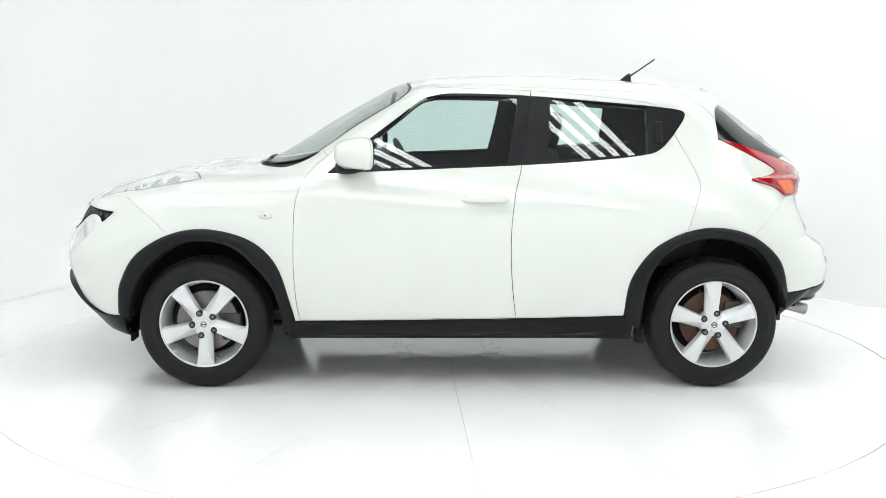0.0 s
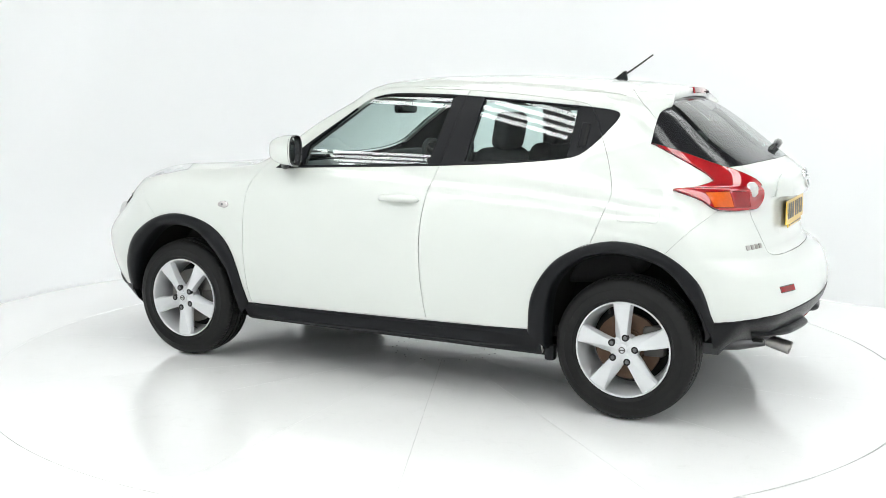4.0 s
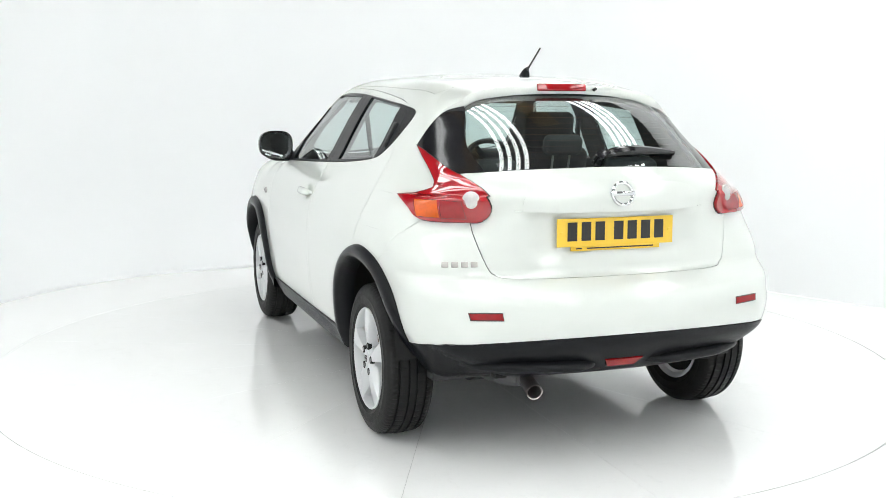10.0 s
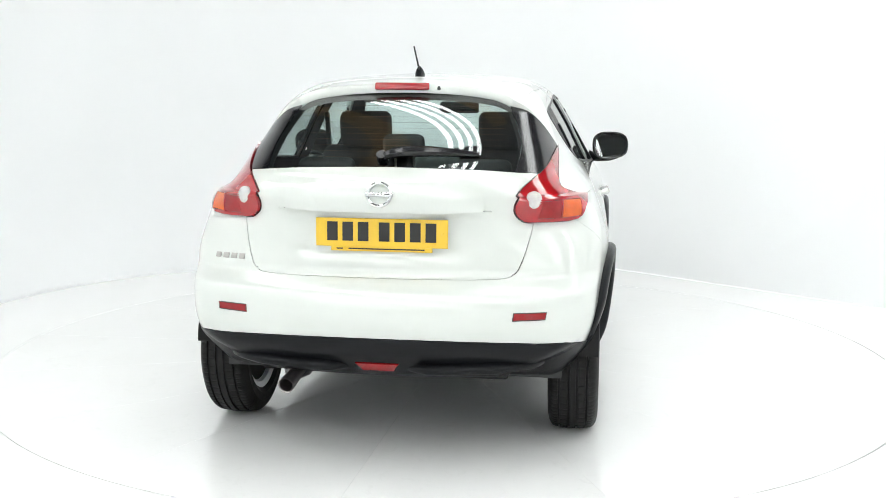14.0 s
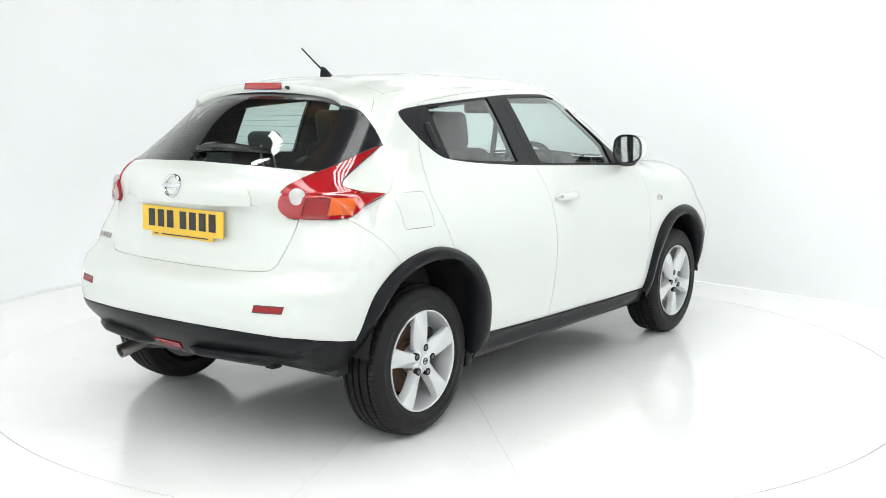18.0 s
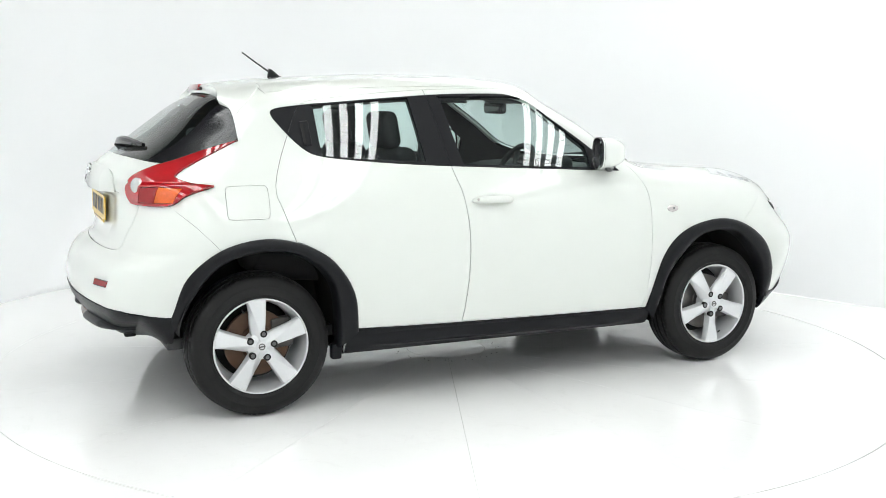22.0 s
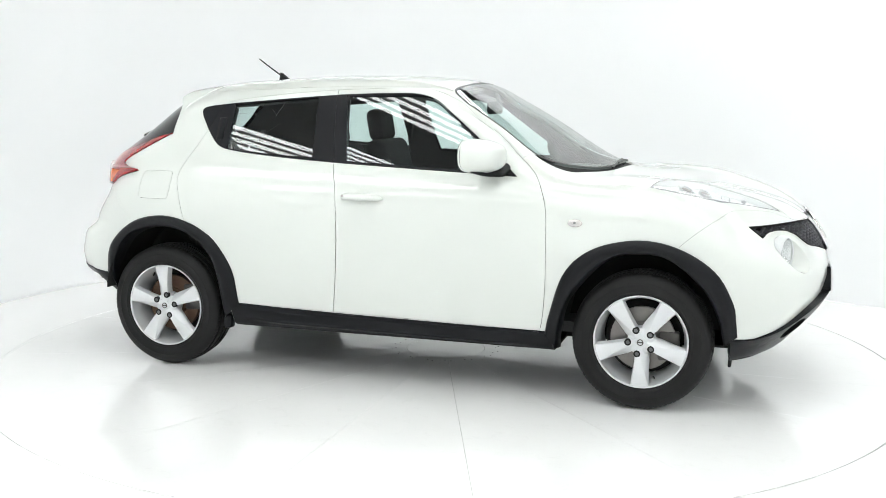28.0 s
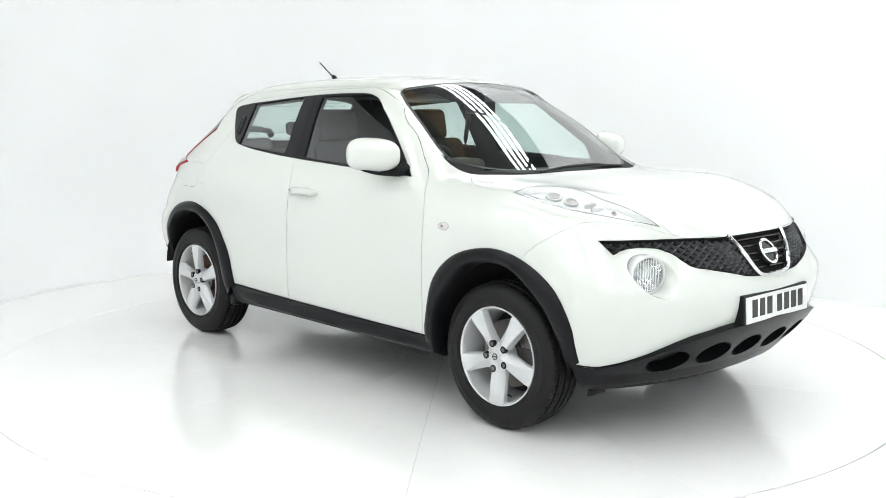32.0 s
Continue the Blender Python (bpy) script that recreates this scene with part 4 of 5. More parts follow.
    hang("cabin_lining", mesh_of("cabin_lining", np.r_[vv, vv * (1, -1, 1)], fs), CABIN, car, "charcoal inner lining")


def arch_trims():
    for k, (wx, _) in enumerate(WHEELS):
        out, inn = flow(ARCH_OUT[k], 44), flow(ARCH_IN[k], 44)
        shape = [(-0.16, -0.060), (-0.10, -0.02), (0.0, 0.014), (0.12, 0.026), (0.45, 0.030), (0.75, 0.026), (0.93, 0.016), (1.0, 0.004), (1.0, -0.02)]
        for s, _ in SIDES:
            faces, m = [], len(shape)
            across = np.array([w for w, _ in shape])
            up = np.array([h for _, h in shape])
            q = inn[:, None] + (out - inn)[:, None] * np.minimum(across, 1.0)[None, :, None]
            r = inn[:, None] + (out - inn)[:, None] * np.maximum(across, 0.3)[None, :, None]
            last = np.arange(44) if k == 0 else np.arange(43, -1, -1)
            y = s * (skin_y(r[..., 0], np.maximum(r[..., 1], 0.30)) + up * np.clip(0.2 + last / 9, 0, 1)[:, None])
            verts = np.stack([q[..., 0], y, q[..., 1]], -1).reshape(-1, 3)
            for i in range(43):
                for j in range(m - 1):
                    faces.append((i * m + j, i * m + j + 1, (i + 1) * m + j + 1, (i + 1) * m + j))
            part("arch_trim", bm_of(verts, faces), TRIM, car, "black plastic wheel arch trim", sharp=50)
            # liner
            verts, faces = [], []
            ring = [np.array((wx, 0.33)) + (np.array(q) - (wx, 0.33)) * (1.03, 1.04) for q in inn if q[1] > 0.3]
            ys = (0.845, 0.50)
            for q in ring:
                for y in ys:
                    verts.append((q[0], s * y, q[1]))
            n = len(ring)
            for i in range(n - 1):
                faces.append((2 * i, 2 * i + 1, 2 * i + 3, 2 * i + 2))
            faces.append(tuple(2 * i + 1 for i in range(n)))
            part("arch_liner", bm_of(verts, faces), DARK, car)


def build_wheel(rusty):
    """A wheel with its outer face towards +y, about its own middle."""
    R = 0.327
    w = new("wheel")
    w.parent = car
    tagged(w, "five-spoke silver alloy wheel with black tyre")
    prof = [(0.215, 0.088), (0.222, 0.096), (0.232, 0.100), (0.236, 0.1035), (0.240, 0.1022), (0.262, 0.1045), (0.272, 0.1052), (0.275, 0.1035), (0.292, 0.100), (0.306, 0.093), (0.316, 0.083)]
    tread = [(0.3205, 0.074), (0.3215, 0.062), (0.313, 0.0605), (0.313, 0.053), (R - 0.004, 0.0515), (R - 0.0005, 0.022), (0.3175, 0.021), (0.3175, 0.012), (R, 0.011)]
    half = prof + tread
    full = half + [(r, -y) for r, y in half[::-1]]
    seg = 440
    verts, faces = lathe(full, seg)
    n = len(full)
    out = []
    for i in range(seg):
        for k in range(n):
            x, y, z = verts[i * n + k]
            r = math.hypot(x, z)
            deep = 0.0
            if 0.058 < abs(y) < 0.090 and r > 0.314 and i % 5 == 0:
                deep = 0.0035 if abs(y) < 0.08 else 0.0015
            elif 0.02 < abs(y) < 0.055 and r > 0.32 and i % 8 == (0 if y > 0 else 4):
                deep = 0.0018
            out.append((x * (r - deep) / r, y, z * (r - deep) / r))
    part("tyre", bm_of(out, faces), RUBBER, w, "black road tyre", sharp=30)
    rimp = [(0.216, 0.090), (0.2188, 0.0955), (0.2170, 0.0985), (0.2130, 0.0985), (0.2105, 0.0955), (0.2085, 0.086), (0.205, 0.068), (0.197, 0.045), (0.190, 0.0), (0.190, -0.08), (0.214, -0.09)]
    verts, faces = lathe(rimp, 96)
    part("rim", bm_of(verts, faces), ALLOY, w, "silver alloy rim", sharp=40)
    # radius, half width, face, thickness, crease, drop beyond the crease, web
    shape = ((0.022, 0.021, 0.096, 0.05, 0.25, 0.014, 0.30), (0.060, 0.0235, 0.099, 0.045, 0.25, 0.024, 0.55), (0.085, 0.0255, 0.1005, 0.042, 0.35, 0.026, 0.50), (0.115, 0.029, 0.1015, 0.04, 0.52, 0.024, 0.28),
             (0.150, 0.0335, 0.1010, 0.036, 0.72, 0.016, 0.10), (0.185, 0.038, 0.0985, 0.034, 0.90, 0.006, 0.0), (0.2115, 0.042, 0.0945, 0.03, 0.94, 0.004, 0.0))
    for i in range(5):
        a = math.pi / 2 + i * 2 * math.pi / 5
        ca, sa = math.cos(a), math.sin(a)
        bm = bmesh.new()
        rows = []
        for r, half_w, y, thick, crease, drop, web in shape:
            ring = []
            for u, dy in ((-1.10, -thick), (-1.0, -0.007), (-0.92, -0.0012), (-0.84, 0.0), (crease - 0.06, 0.0), (crease + 0.05, -0.0012), (1.0 + web, -drop), (1.08 + web, -drop - 0.004), (1.12 + web, -thick)):
                ring.append(bm.verts.new((r * ca + u * half_w * sa, y + dy, r * sa - u * half_w * ca)))
            rows.append(ring)
        for p, q in zip(rows, rows[1:]):
            for j in range(8):
                bm.faces.new((p[j], p[j + 1], q[j + 1], q[j]))
            bm.faces.new((p[8], p[0], q[0], q[8]))
        part("spoke", bm, ALLOY, w, sharp=24)
        b = a + radians(14)
        bx, bz = 0.0575 * math.cos(b), 0.0575 * math.sin(b)
        turn = Matrix.Translation((bx, 0.0945, bz)) @ Matrix.Rotation(-math.pi / 2, 4, "X")
        # flat black disc on the spoke paints in the shade of the nut's pocket
        part("nut_shade_disc", cyl(0.0160, 0.0160, 0.016, 20, Matrix.Translation((bx, 0.0925, bz)) @ Matrix.Rotation(-math.pi / 2, 4, "X")), DARK, w)
        part("wheel_nut", cyl(0.0115, 0.0095, 0.014, 6, turn), BOLT, w, smooth=False)
    verts, faces = lathe([(0.0, 0.1035), (0.021, 0.1025), (0.0245, 0.100), (0.026, 0.095), (0.0265, 0.093), (0.050, 0.090), (0.062, 0.082), (0.066, 0.03)], 40)
    part("hub", bm_of(verts, faces), ALLOY, w, sharp=35)
    verts, faces = lathe([(0.011, 0.1038), (0.011, 0.1052), (0.015, 0.1052), (0.015, 0.1030)], 28)
    cap = part("cap_emblem", bm_of(verts, faces), IRON, w, "dark ring emblem on the wheel cap")
    part("cap_bar", box(0.031, 0.0022, 0.0055, at=(0, 0.1046, 0)), IRON, cap, smooth=False)
    verts, faces = lathe([(0.05, 0.02), (0.08, 0.022), (0.083, 0.012), (0.150, 0.012), (0.150, -0.012), (0.05, -0.012)], 64)
    part("brake_disc", bm_of(verts, faces), RUST if rusty else DISC, w, "rusty brown brake disc" if rusty else "bare steel brake disc", sharp=30)
    part("caliper", box(0.10, 0.06, 0.14, 0.015, at=(0.12 if not rusty else -0.12, -0.005, 0.03)), IRON, w)
    part("backing_plate", cyl(0.18, 0.18, 0.01, 48, Matrix.Translation((0, -0.06, 0)) @ Matrix.Rotation(math.pi / 2, 4, "X")), DARK, w)
    v = 1.2
    part("valve", tube([(0.185 * math.cos(v), 0.066, 0.185 * math.sin(v)), (0.172 * math.cos(v), 0.085, 0.172 * math.sin(v))], 0.004, 8), INK, w)
    return w


def wheels():
    front, rear = build_wheel(False), build_wheel(True)
    # axle, side, roll of the spokes
    spots = ((front, -1.265, 1, 180), (front, -1.265, -1, 180), (rear, 1.262, 1, 4), (rear, 1.262, -1, 2))
    done = set()
    for src, x, s, roll in spots:
        m = Matrix.Translation((x, s * 0.762 - (0.017 if s > 0 and x > 0 else 0), 0.327)) @ Matrix.Rotation(0 if s > 0 else math.pi, 4, "Z") @ Matrix.Rotation(radians(roll), 4, "Y")
        if src in done:
            copy_thing(src, m)
        else:
            src.matrix_basis = m
            done.add(src)


body_panels()
valance_pods()
arch_trims()
wheels()


# ---- fittings of the car ----
def on_tail(y, z, out=0.0):
    x = float(skin_x(abs(y), z, 1))
    n = skin_normal([(x, y, z)])[0]
    return facing(np.array((x, y, z)) + n * out, n)


def on_nose(y, z, out=0.0):
    x = float(skin_x(abs(y), z, -1))
    n = skin_normal([(x, y, z)])[0]
    return facing(np.array((x, y, z)) + n * out, n)


def on_side(x, z, s, out=0.0):
    y = float(skin_y(x, z)) * s
    n = skin_normal([(x, y, z)])[0]
    return facing(np.array((x, y, z)) + n * out, n)


def number_plate(m, mat, label, tab):
    plate = part("number_plate", box(0.520, 0.111, 0.006, 0.002), mat, car, label, m=m, smooth=False)
    x = -0.219
    for i in range(7):
        part("character_bar", box(0.042, 0.074, 0.0012, at=(x + 0.025, 0.004, 0.0036)), INK, plate, smooth=False)
        x += 0.061 + (0.022 if i == 2 else 0)
    for k in (-0.24, 0.24):
        part("plate_screw", cyl(0.006, 0.005, 0.002, 12, Matrix.Translation((k, 0.0, 0.0038))), mat, plate)
    if tab:
        part("dealer_tab", box(0.40, 0.018, 0.006, 0.002, at=(0.0, -0.064, 0)), mat, plate, smooth=False)
        for k, w in ((-0.165, 0.025), (0.02, 0.30)):
            part("small_print_bar", box(w, 0.005, 0.001, at=(k, -0.063, 0.0036)), INK, plate, smooth=False)
    else:
        part("plate_backing", box(0.548, 0.122, 0.05, 0.006, at=(0, 0.004, -0.029)), TRIM, plate, smooth=False)


def emblem(m, r, parent, backing):
    """A plain ring with a bar across."""
    verts, faces = lathe([(r * 0.76, 0.0), (r * 0.78, 0.006), (r * 0.88, 0.0095), (r, 0.006), (r, -0.004), (r * 0.76, -0.004)], 48, closed=True)
    e = part("emblem", bm_of([(a, c, b) for a, b, c in verts], faces), CHROME, parent, "chrome ring emblem", m=m)
    part("emblem_bar", box(r * 2.15, r * 0.36, 0.012, 0.003, at=(0, 0, 0.004)), CHROME, e)
    part("emblem_back", cyl(r * 0.74, r * 0.74, 0.003, 32, Matrix.Translation((0, 0, -0.002))), backing, e)


def tail_fittings():
    number_plate(facing((float(skin_x(0, 0.915, 1)) - 0.006, 0, 0.915), (1, 0, 0.02)), YELLOW, "yellow rear number plate with dark bars", True)
    emblem(on_tail(0.0, 1.062, 0.020), 0.050, car, PAINT)
    for i in range(4):
        part("badge_bar", box(0.027, 0.022, 0.004, 0.0015), STEEL, car, "small chrome lettering bar", m=on_tail(-0.690 + 0.036 * i, 0.800, 0.002))
    # high brake lamp in the spoiler's edge
    part("high_brake_lamp", box(0.235, 0.032, 0.014, 0.006, 3), RED_LENS, car, "red high-level brake lamp", m=facing((1.356, -0.009, 1.4825), (0.93, 0, 0.30)))
    part("washer_jet", cyl(0.008, 0.006, 0.016, 12), INK, car, m=facing((1.362, 0.150, 1.476), (0.93, 0.1, 0.30)))
    # rear wiper
    pts = [(1.735, -0.02, 1.205), (1.735, 0.05, 1.222), (1.722, 0.16, 1.226), (1.690, 0.30, 1.218), (1.672, 0.36, 1.212)]
    part("rear_wiper", tube(flow(pts, 18), 0.01, 8, taper=[0.010 + 0.012 * math.sin(math.pi * (i / 17) ** 0.6) for i in range(18)]), GLOSS, car, "black rear wiper on the glass")
    part("wiper_pivot", cyl(0.024, 0.020, 0.05, 20), GLOSS, car, m=facing((1.725, -0.02, 1.198), (0.75, 0, 0.65)))
    # heater wires on the inside of the rear window
    bm = bmesh.new()
    for z in np.arange(1.205, 1.43, 0.0225):
        ys = np.linspace(-0.44, 0.44, 15) * min(1.0, (1.56 - z) / 0.18)
        p = np.stack([skin_x(np.abs(ys), np.full(15, z), 1), ys, np.full(15, z)], -1)
        tube(p - skin_normal(p) * 0.008, 0.0005, 4, bm=bm)
    part("heater_wires", bm, RUST, car, "fine brown heater wires of the rear window")
    # aerial
    part("aerial", tube([(0.966, 0, 1.558), (1.04, 0, 1.608), (1.114, 0, 1.660)], 0.004, 8, taper=[0.0048, 0.004, 0.0036]), INK, car, "short black roof aerial")
    bm = bmesh.new()
    rings = []
    for x, w, h in ((0.905, 0.004, 0.001), (0.925, 0.018, 0.012), (0.945, 0.024, 0.030), (0.962, 0.022, 0.045), (0.978, 0.014, 0.050), (0.984, 0.010, 0.012)):
        z = float(skin_z(x, 0)) - 0.004
        rings.append([bm.verts.new((x, w * math.cos(a), z + max(h, 0.002) * math.sin(a))) for a in [math.pi * k / 8 for k in range(9)]])
    for a, b in zip(rings, rings[1:]):
        for k in range(8):
            bm.faces.new((a[k], a[k + 1], b[k + 1], b[k]))
    bm.faces.new(rings[-1])
    part("aerial_base", bm, TRIM, car)
    # exhaust
    v, f = lathe([(0.026, -0.16), (0.030, -0.05), (0.032, 0.0), (0.0315, 0.003), (0.028, 0.0), (0.027, -0.08)], 28)
    ex = part("exhaust", bm_of([(a, c, b) for a, b, c in v], f), STEEL, car, "steel exhaust tail pipe", m=facing((1.905, -0.372, 0.308), (0.95, -0.10, -0.22)))
    part("silencer", tube([(1.35, -0.40, 0.33), (1.55, -0.40, 0.34), (1.68, -0.385, 0.345), (1.80, -0.378, 0.333)], 0.05, 14, taper=[0.05, 0.075, 0.07, 0.028]), BOLT, car, "dull steel silencer under the floor")
    for s, _ in SIDES:
        part("hanger_bracket", box(0.05, 0.05, 0.035, 0.006, at=(1.78, s * 0.47, 0.362)), DARK, car)


def door_mirror(s):
    """A rounded white shell, black behind, on a black foot."""
    c = Vector((-0.515, s * 0.905, 1.168))
    bm = bmesh.new()
    nu, nv = 28, 16
    rows = []
    for i in range(nv + 1):
        t = math.pi / 2 * i / nv
        ring = []
        for j in range(nu):
            a = 2 * math.pi * j / nu
            ca, sa = math.cos(a), math.sin(a)
            e = 0.72
            yy = 0.104 * math.copysign(abs(ca) ** e, ca)
            zz = 0.080 * math.copysign(abs(sa) ** e, sa)
            if zz < 0:
                zz *= 0.95 + 0.12 * (yy * s < 0)
            k = math.cos(t) ** 0.6 if i < nv else 0.0
            x = 0.055 - 0.150 * math.sin(t) ** 1.0 + 0.10 * (0.104 + yy * -s) * 0.15
            x += 0.36 * (yy * s) * k
            ring.append(bm.verts.new((c.x + x, c.y + yy * k, c.z + zz * k)))
        rows.append(ring)
    for a, b in zip(rows[:-1], rows[1:-1]):
        for j in range(nu):
            bm.faces.new((a[j], a[(j + 1) % nu], b[(j + 1) % nu], b[j]))
    tip = bm.verts.new((c.x - 0.093, c.y, c.z))
    for j in range(nu):
        bm.faces.new((rows[-2][j], rows[-2][(j + 1) % nu], tip))
    bmesh.ops.delete(bm, geom=rows[-1], context="VERTS")
    edge = [v.co.copy() for v in rows[0]]
    dm = part("door_mirror", bm, PAINT, car, "white door mirror with black foot", sharp=70)
    mid = sum(edge, Vector()) / nu
    bm = bmesh.new()
    loops = [[bm.verts.new(mid + (e - mid) * f + Vector((dx, 0, 0))) for e in edge] for f, dx in ((1.0, -0.01), (0.985, 0.004), (0.93, 0.008), (0.86, -0.004), (0.84, -0.022))]
    for a, b in zip(loops, loops[1:]):
        for j in range(nu):
            bm.faces.new((a[j], a[(j + 1) % nu], b[(j + 1) % nu], b[j]))
    part("mirror_rim", bm, GLOSS, dm, "black mirror surround")
    bm = bmesh.new()
    bm.faces.new([bm.verts.new(mid + (e - mid) * 0.87 + Vector((-0.012, 0, 0))) for e in edge])
    part("mirror_glass", bm, MIRROR, dm, "silvered mirror glass", smooth=False)
    foot = flow([(-0.590, s * 0.775, 1.105), (-0.585, s * 0.82, 1.088), (-0.555, s * 0.86, 1.085), (-0.515, s * 0.91, 1.088), (-0.47, s * 0.955, 1.098)], 14)
    part("mirror_foot", tube(foot, 0.02, 12, taper=[0.030, 0.028, 0.025, 0.022, 0.020, 0.018, 0.017, 0.016, 0.015, 0.014, 0.012, 0.010, 0.008, 0.005]), TRIM, dm, "black mirror foot")


def side_fittings(s):
    # door handle: a bar over a shallow cup
    m = on_side(0.115, 0.945, s, 0.004)
    bm = bmesh.new()
    rows = []
    for i, u in enumerate(np.linspace(-0.112, 0.112, 19)):
        t = abs(u) / 0.112
        h = 0.0165 * (1 - t ** 6) ** 0.5 + 0.002
        up = 0.024 * (1 - t ** 4) + 0.003
        rows.append([bm.verts.new((u, h * math.cos(a), up + 0.009 * math.sin(a) - (0.012 if math.sin(a) < -0.5 else 0))) for a in [2 * math.pi * k / 12 for k in range(12)]])
    for a, b in zip(rows, rows[1:]):
        for k in range(12):
            bm.faces.new((a[k], a[(k + 1) % 12], b[(k + 1) % 12], b[k]))
    bm.faces.new(rows[0])
    bm.faces.new(rows[-1])
    h = part("door_handle", bm, PAINT, car, "white door handle", m=m)
    v, f = lathe([(0.0, -0.004), (0.035, -0.002), (0.052, 0.0015), (0.058, 0.0005)], 32)
    part("handle_cup", bm_of([(a * 1.05, b * 0.75, c) for a, c, b in v], f), PAINT, h)
    if s > 0:
        part("lock", cyl(0.007, 0.006, 0.004, 16, Matrix.Translation((-0.090, 0, 0.034))), STEEL, h)
    # grip of the rear door, set in the black corner
    g = part("rear_door_grip", box(0.042, 0.125, 0.012, 0.006, 3), TRIM, car, "black hidden rear door grip", m=on_side(0.992, 1.268, s, 0.0035) @ Matrix.Rotation(radians(4 * s), 4, "Z"))
    # raised black strip stands in for the shade inside the grip's slot
    part("grip_slot_shade", box(0.012, 0.10, 0.004, at=(-0.012 * s, 0, 0.0055)), DARK, g, smooth=False)
    # side repeater
    m = on_side(-0.951, 0.868, s, 0.001)
    v, f = lathe([(0.0, 0.010), (0.016, 0.009), (0.024, 0.005), (0.026, -0.002)], 28)
    r = part("side_repeater", bm_of([(a * 1.35, b * 0.72, c) for a, c, b in v], f), CLEAR, car, "clear oval side repeater lamp", m=m)
    part("bulb", cyl(0.006, 0.006, 0.003, 12, Matrix.Translation((0, 0, 0.0105))), BOLT, r)
    # mud guard behind the rear wheel opening and rubber jacking trims
    part("sill_end", box(0.05, 0.05, 0.075, 0.012, at=(0.90, s * 0.80, 0.262)), TRIM, car)
    part("air_deflector", box(0.015, 0.11, 0.035, 0.005, at=(-1.66, s * 0.66, 0.222)), DARK, car)
    # fog lamp in its round recess
    cy, cz, rr = FOG
    ang = [2 * math.pi * i / 48 for i in range(48)]
    ys, zs = np.array([cy + rr * math.cos(a) for a in ang]), np.array([cz + rr * math.sin(a) for a in ang])
    xs = skin_x(ys, zs, -1)
    verts, faces = [], []
    for i, a in enumerate(ang):
        for f in (0.0, 0.12, 1.0):
            d = -1.872 + 0.40 * (ys[i] - cy)
            deep = max(d, xs[i] + 0.004)
            k = 1.0 - 0.035 * (f > 0) - 0.02 * (f > 0.5)
            verts.append((xs[i] + (deep - xs[i]) * f + (0.0 if f else -0.0005), s * (cy + (ys[i] - cy) * k), cz + (zs[i] - cz) * k))
    for i in range(48):
        j = (i + 1) % 48
        for k in range(2):
            faces.append((i * 3 + k, i * 3 + k + 1, j * 3 + k + 1, j * 3 + k))
    part("lamp_recess", bm_of(verts, faces), PAINT, car, "white round recess of the driving lamp", sharp=60)
    turn = facing((-1.880, s * cy, cz), (-1, s * 0.40, 0.0))
    v, f = lathe([(0.0, -0.06), (0.03, -0.055), (0.055, -0.035), (0.070, -0.008), (0.072, 0.004)], 40)
    lamp = part("driving_lamp", bm_of([(a, b, c) for a, c, b in v], f), SILVER, car, "round clear driving lamp in the bumper", m=turn)
    v, f = lathe([(0.069, 0.0), (0.070, 0.008), (0.076, 0.010), (0.080, 0.006), (0.084, -0.012), (0.084, -0.05)], 48)
    part("lamp_ring", bm_of([(a, b, c) for a, c, b in v], f), ALLOY, lamp)
    v, f = lathe([(0.0, 0.022), (0.025, 0.0205), (0.05, 0.015), (0.069, 0.005)], 40)
    part("lamp_glass", bm_of([(a, b, c) for a, c, b in v], f), LENS_GLASS, lamp, "clear domed lamp glass")
    part("bulb_shield", cyl(0.020, 0.016, 0.035, 20, Matrix.Translation((0, 0, -0.03))), CHROME, lamp)
    for k in range(9):
        y = -0.048 + 0.012 * k
        w = math.sqrt(max(0.066 ** 2 - y * y, 0)) * 2
        part("flute", box(0.0022, w, 0.002, at=(y, 0, 0.006)), REFLECTOR, lamp, smooth=False)
    # things inside the headlamp: two ringed lamps, a divider and an amber bulb
    for x, y, r, mat in ((-1.43, 0.690, 0.034, CLEAR), (-1.515, 0.680, 0.030, CLEAR), (-1.685, 0.612, 0.011, AMBER)):
        z = float(skin_z(x, y)) - 0.024
        turn = facing((x, s * y, z), (-0.35, s * 0.3, 0.9), up=(1, 0, 0))
        v, f = lathe([(0.0, 0.004), (r * 0.45, 0.003), (r * 0.72, 0.001)], 24)
        unit = part("lamp_unit", bm_of([(a, b, c) for a, c, b in v], f), mat, car, "amber bulb in the headlamp" if mat is AMBER else "small lamp unit in the headlamp", m=turn)
        v, f = lathe([(r * 0.70, 0.0), (r * 0.78, 0.008), (r, 0.010), (r * 1.08, 0.0)], 24)
        part("unit_ring", bm_of([(a, b, c) for a, c, b in v], f), ALLOY, unit)
    line = [(-1.30, 0.735), (-1.40, 0.742), (-1.52, 0.728), (-1.63, 0.690), (-1.74, 0.620)]
    line = [(x, s * y, float(skin_z(x, y)) - 0.018) for x, y in line]
    part("lamp_divider", tube(flow(line, 14), 0.005, 6), ALLOY, car, "silvery strip inside the headlamp")
    for x in (-1.59, -1.625):
        part("lamp_fin", box(0.006, 0.075, 0.018, 0.002, at=(x, s * 0.645, float(skin_z(x, 0.645)) - 0.022)), ALLOY, car)
    # front wiper arms lie on the scuttle
    pts = [(-1.035, s * 0.10 + 0.22, 0), (-1.03, s * 0.10, 0), (-1.02, s * 0.1 - 0.24, 0)]
    pts = [(x, y, float(skin_z(x, abs(y))) + 0.004) for x, y, _ in pts]
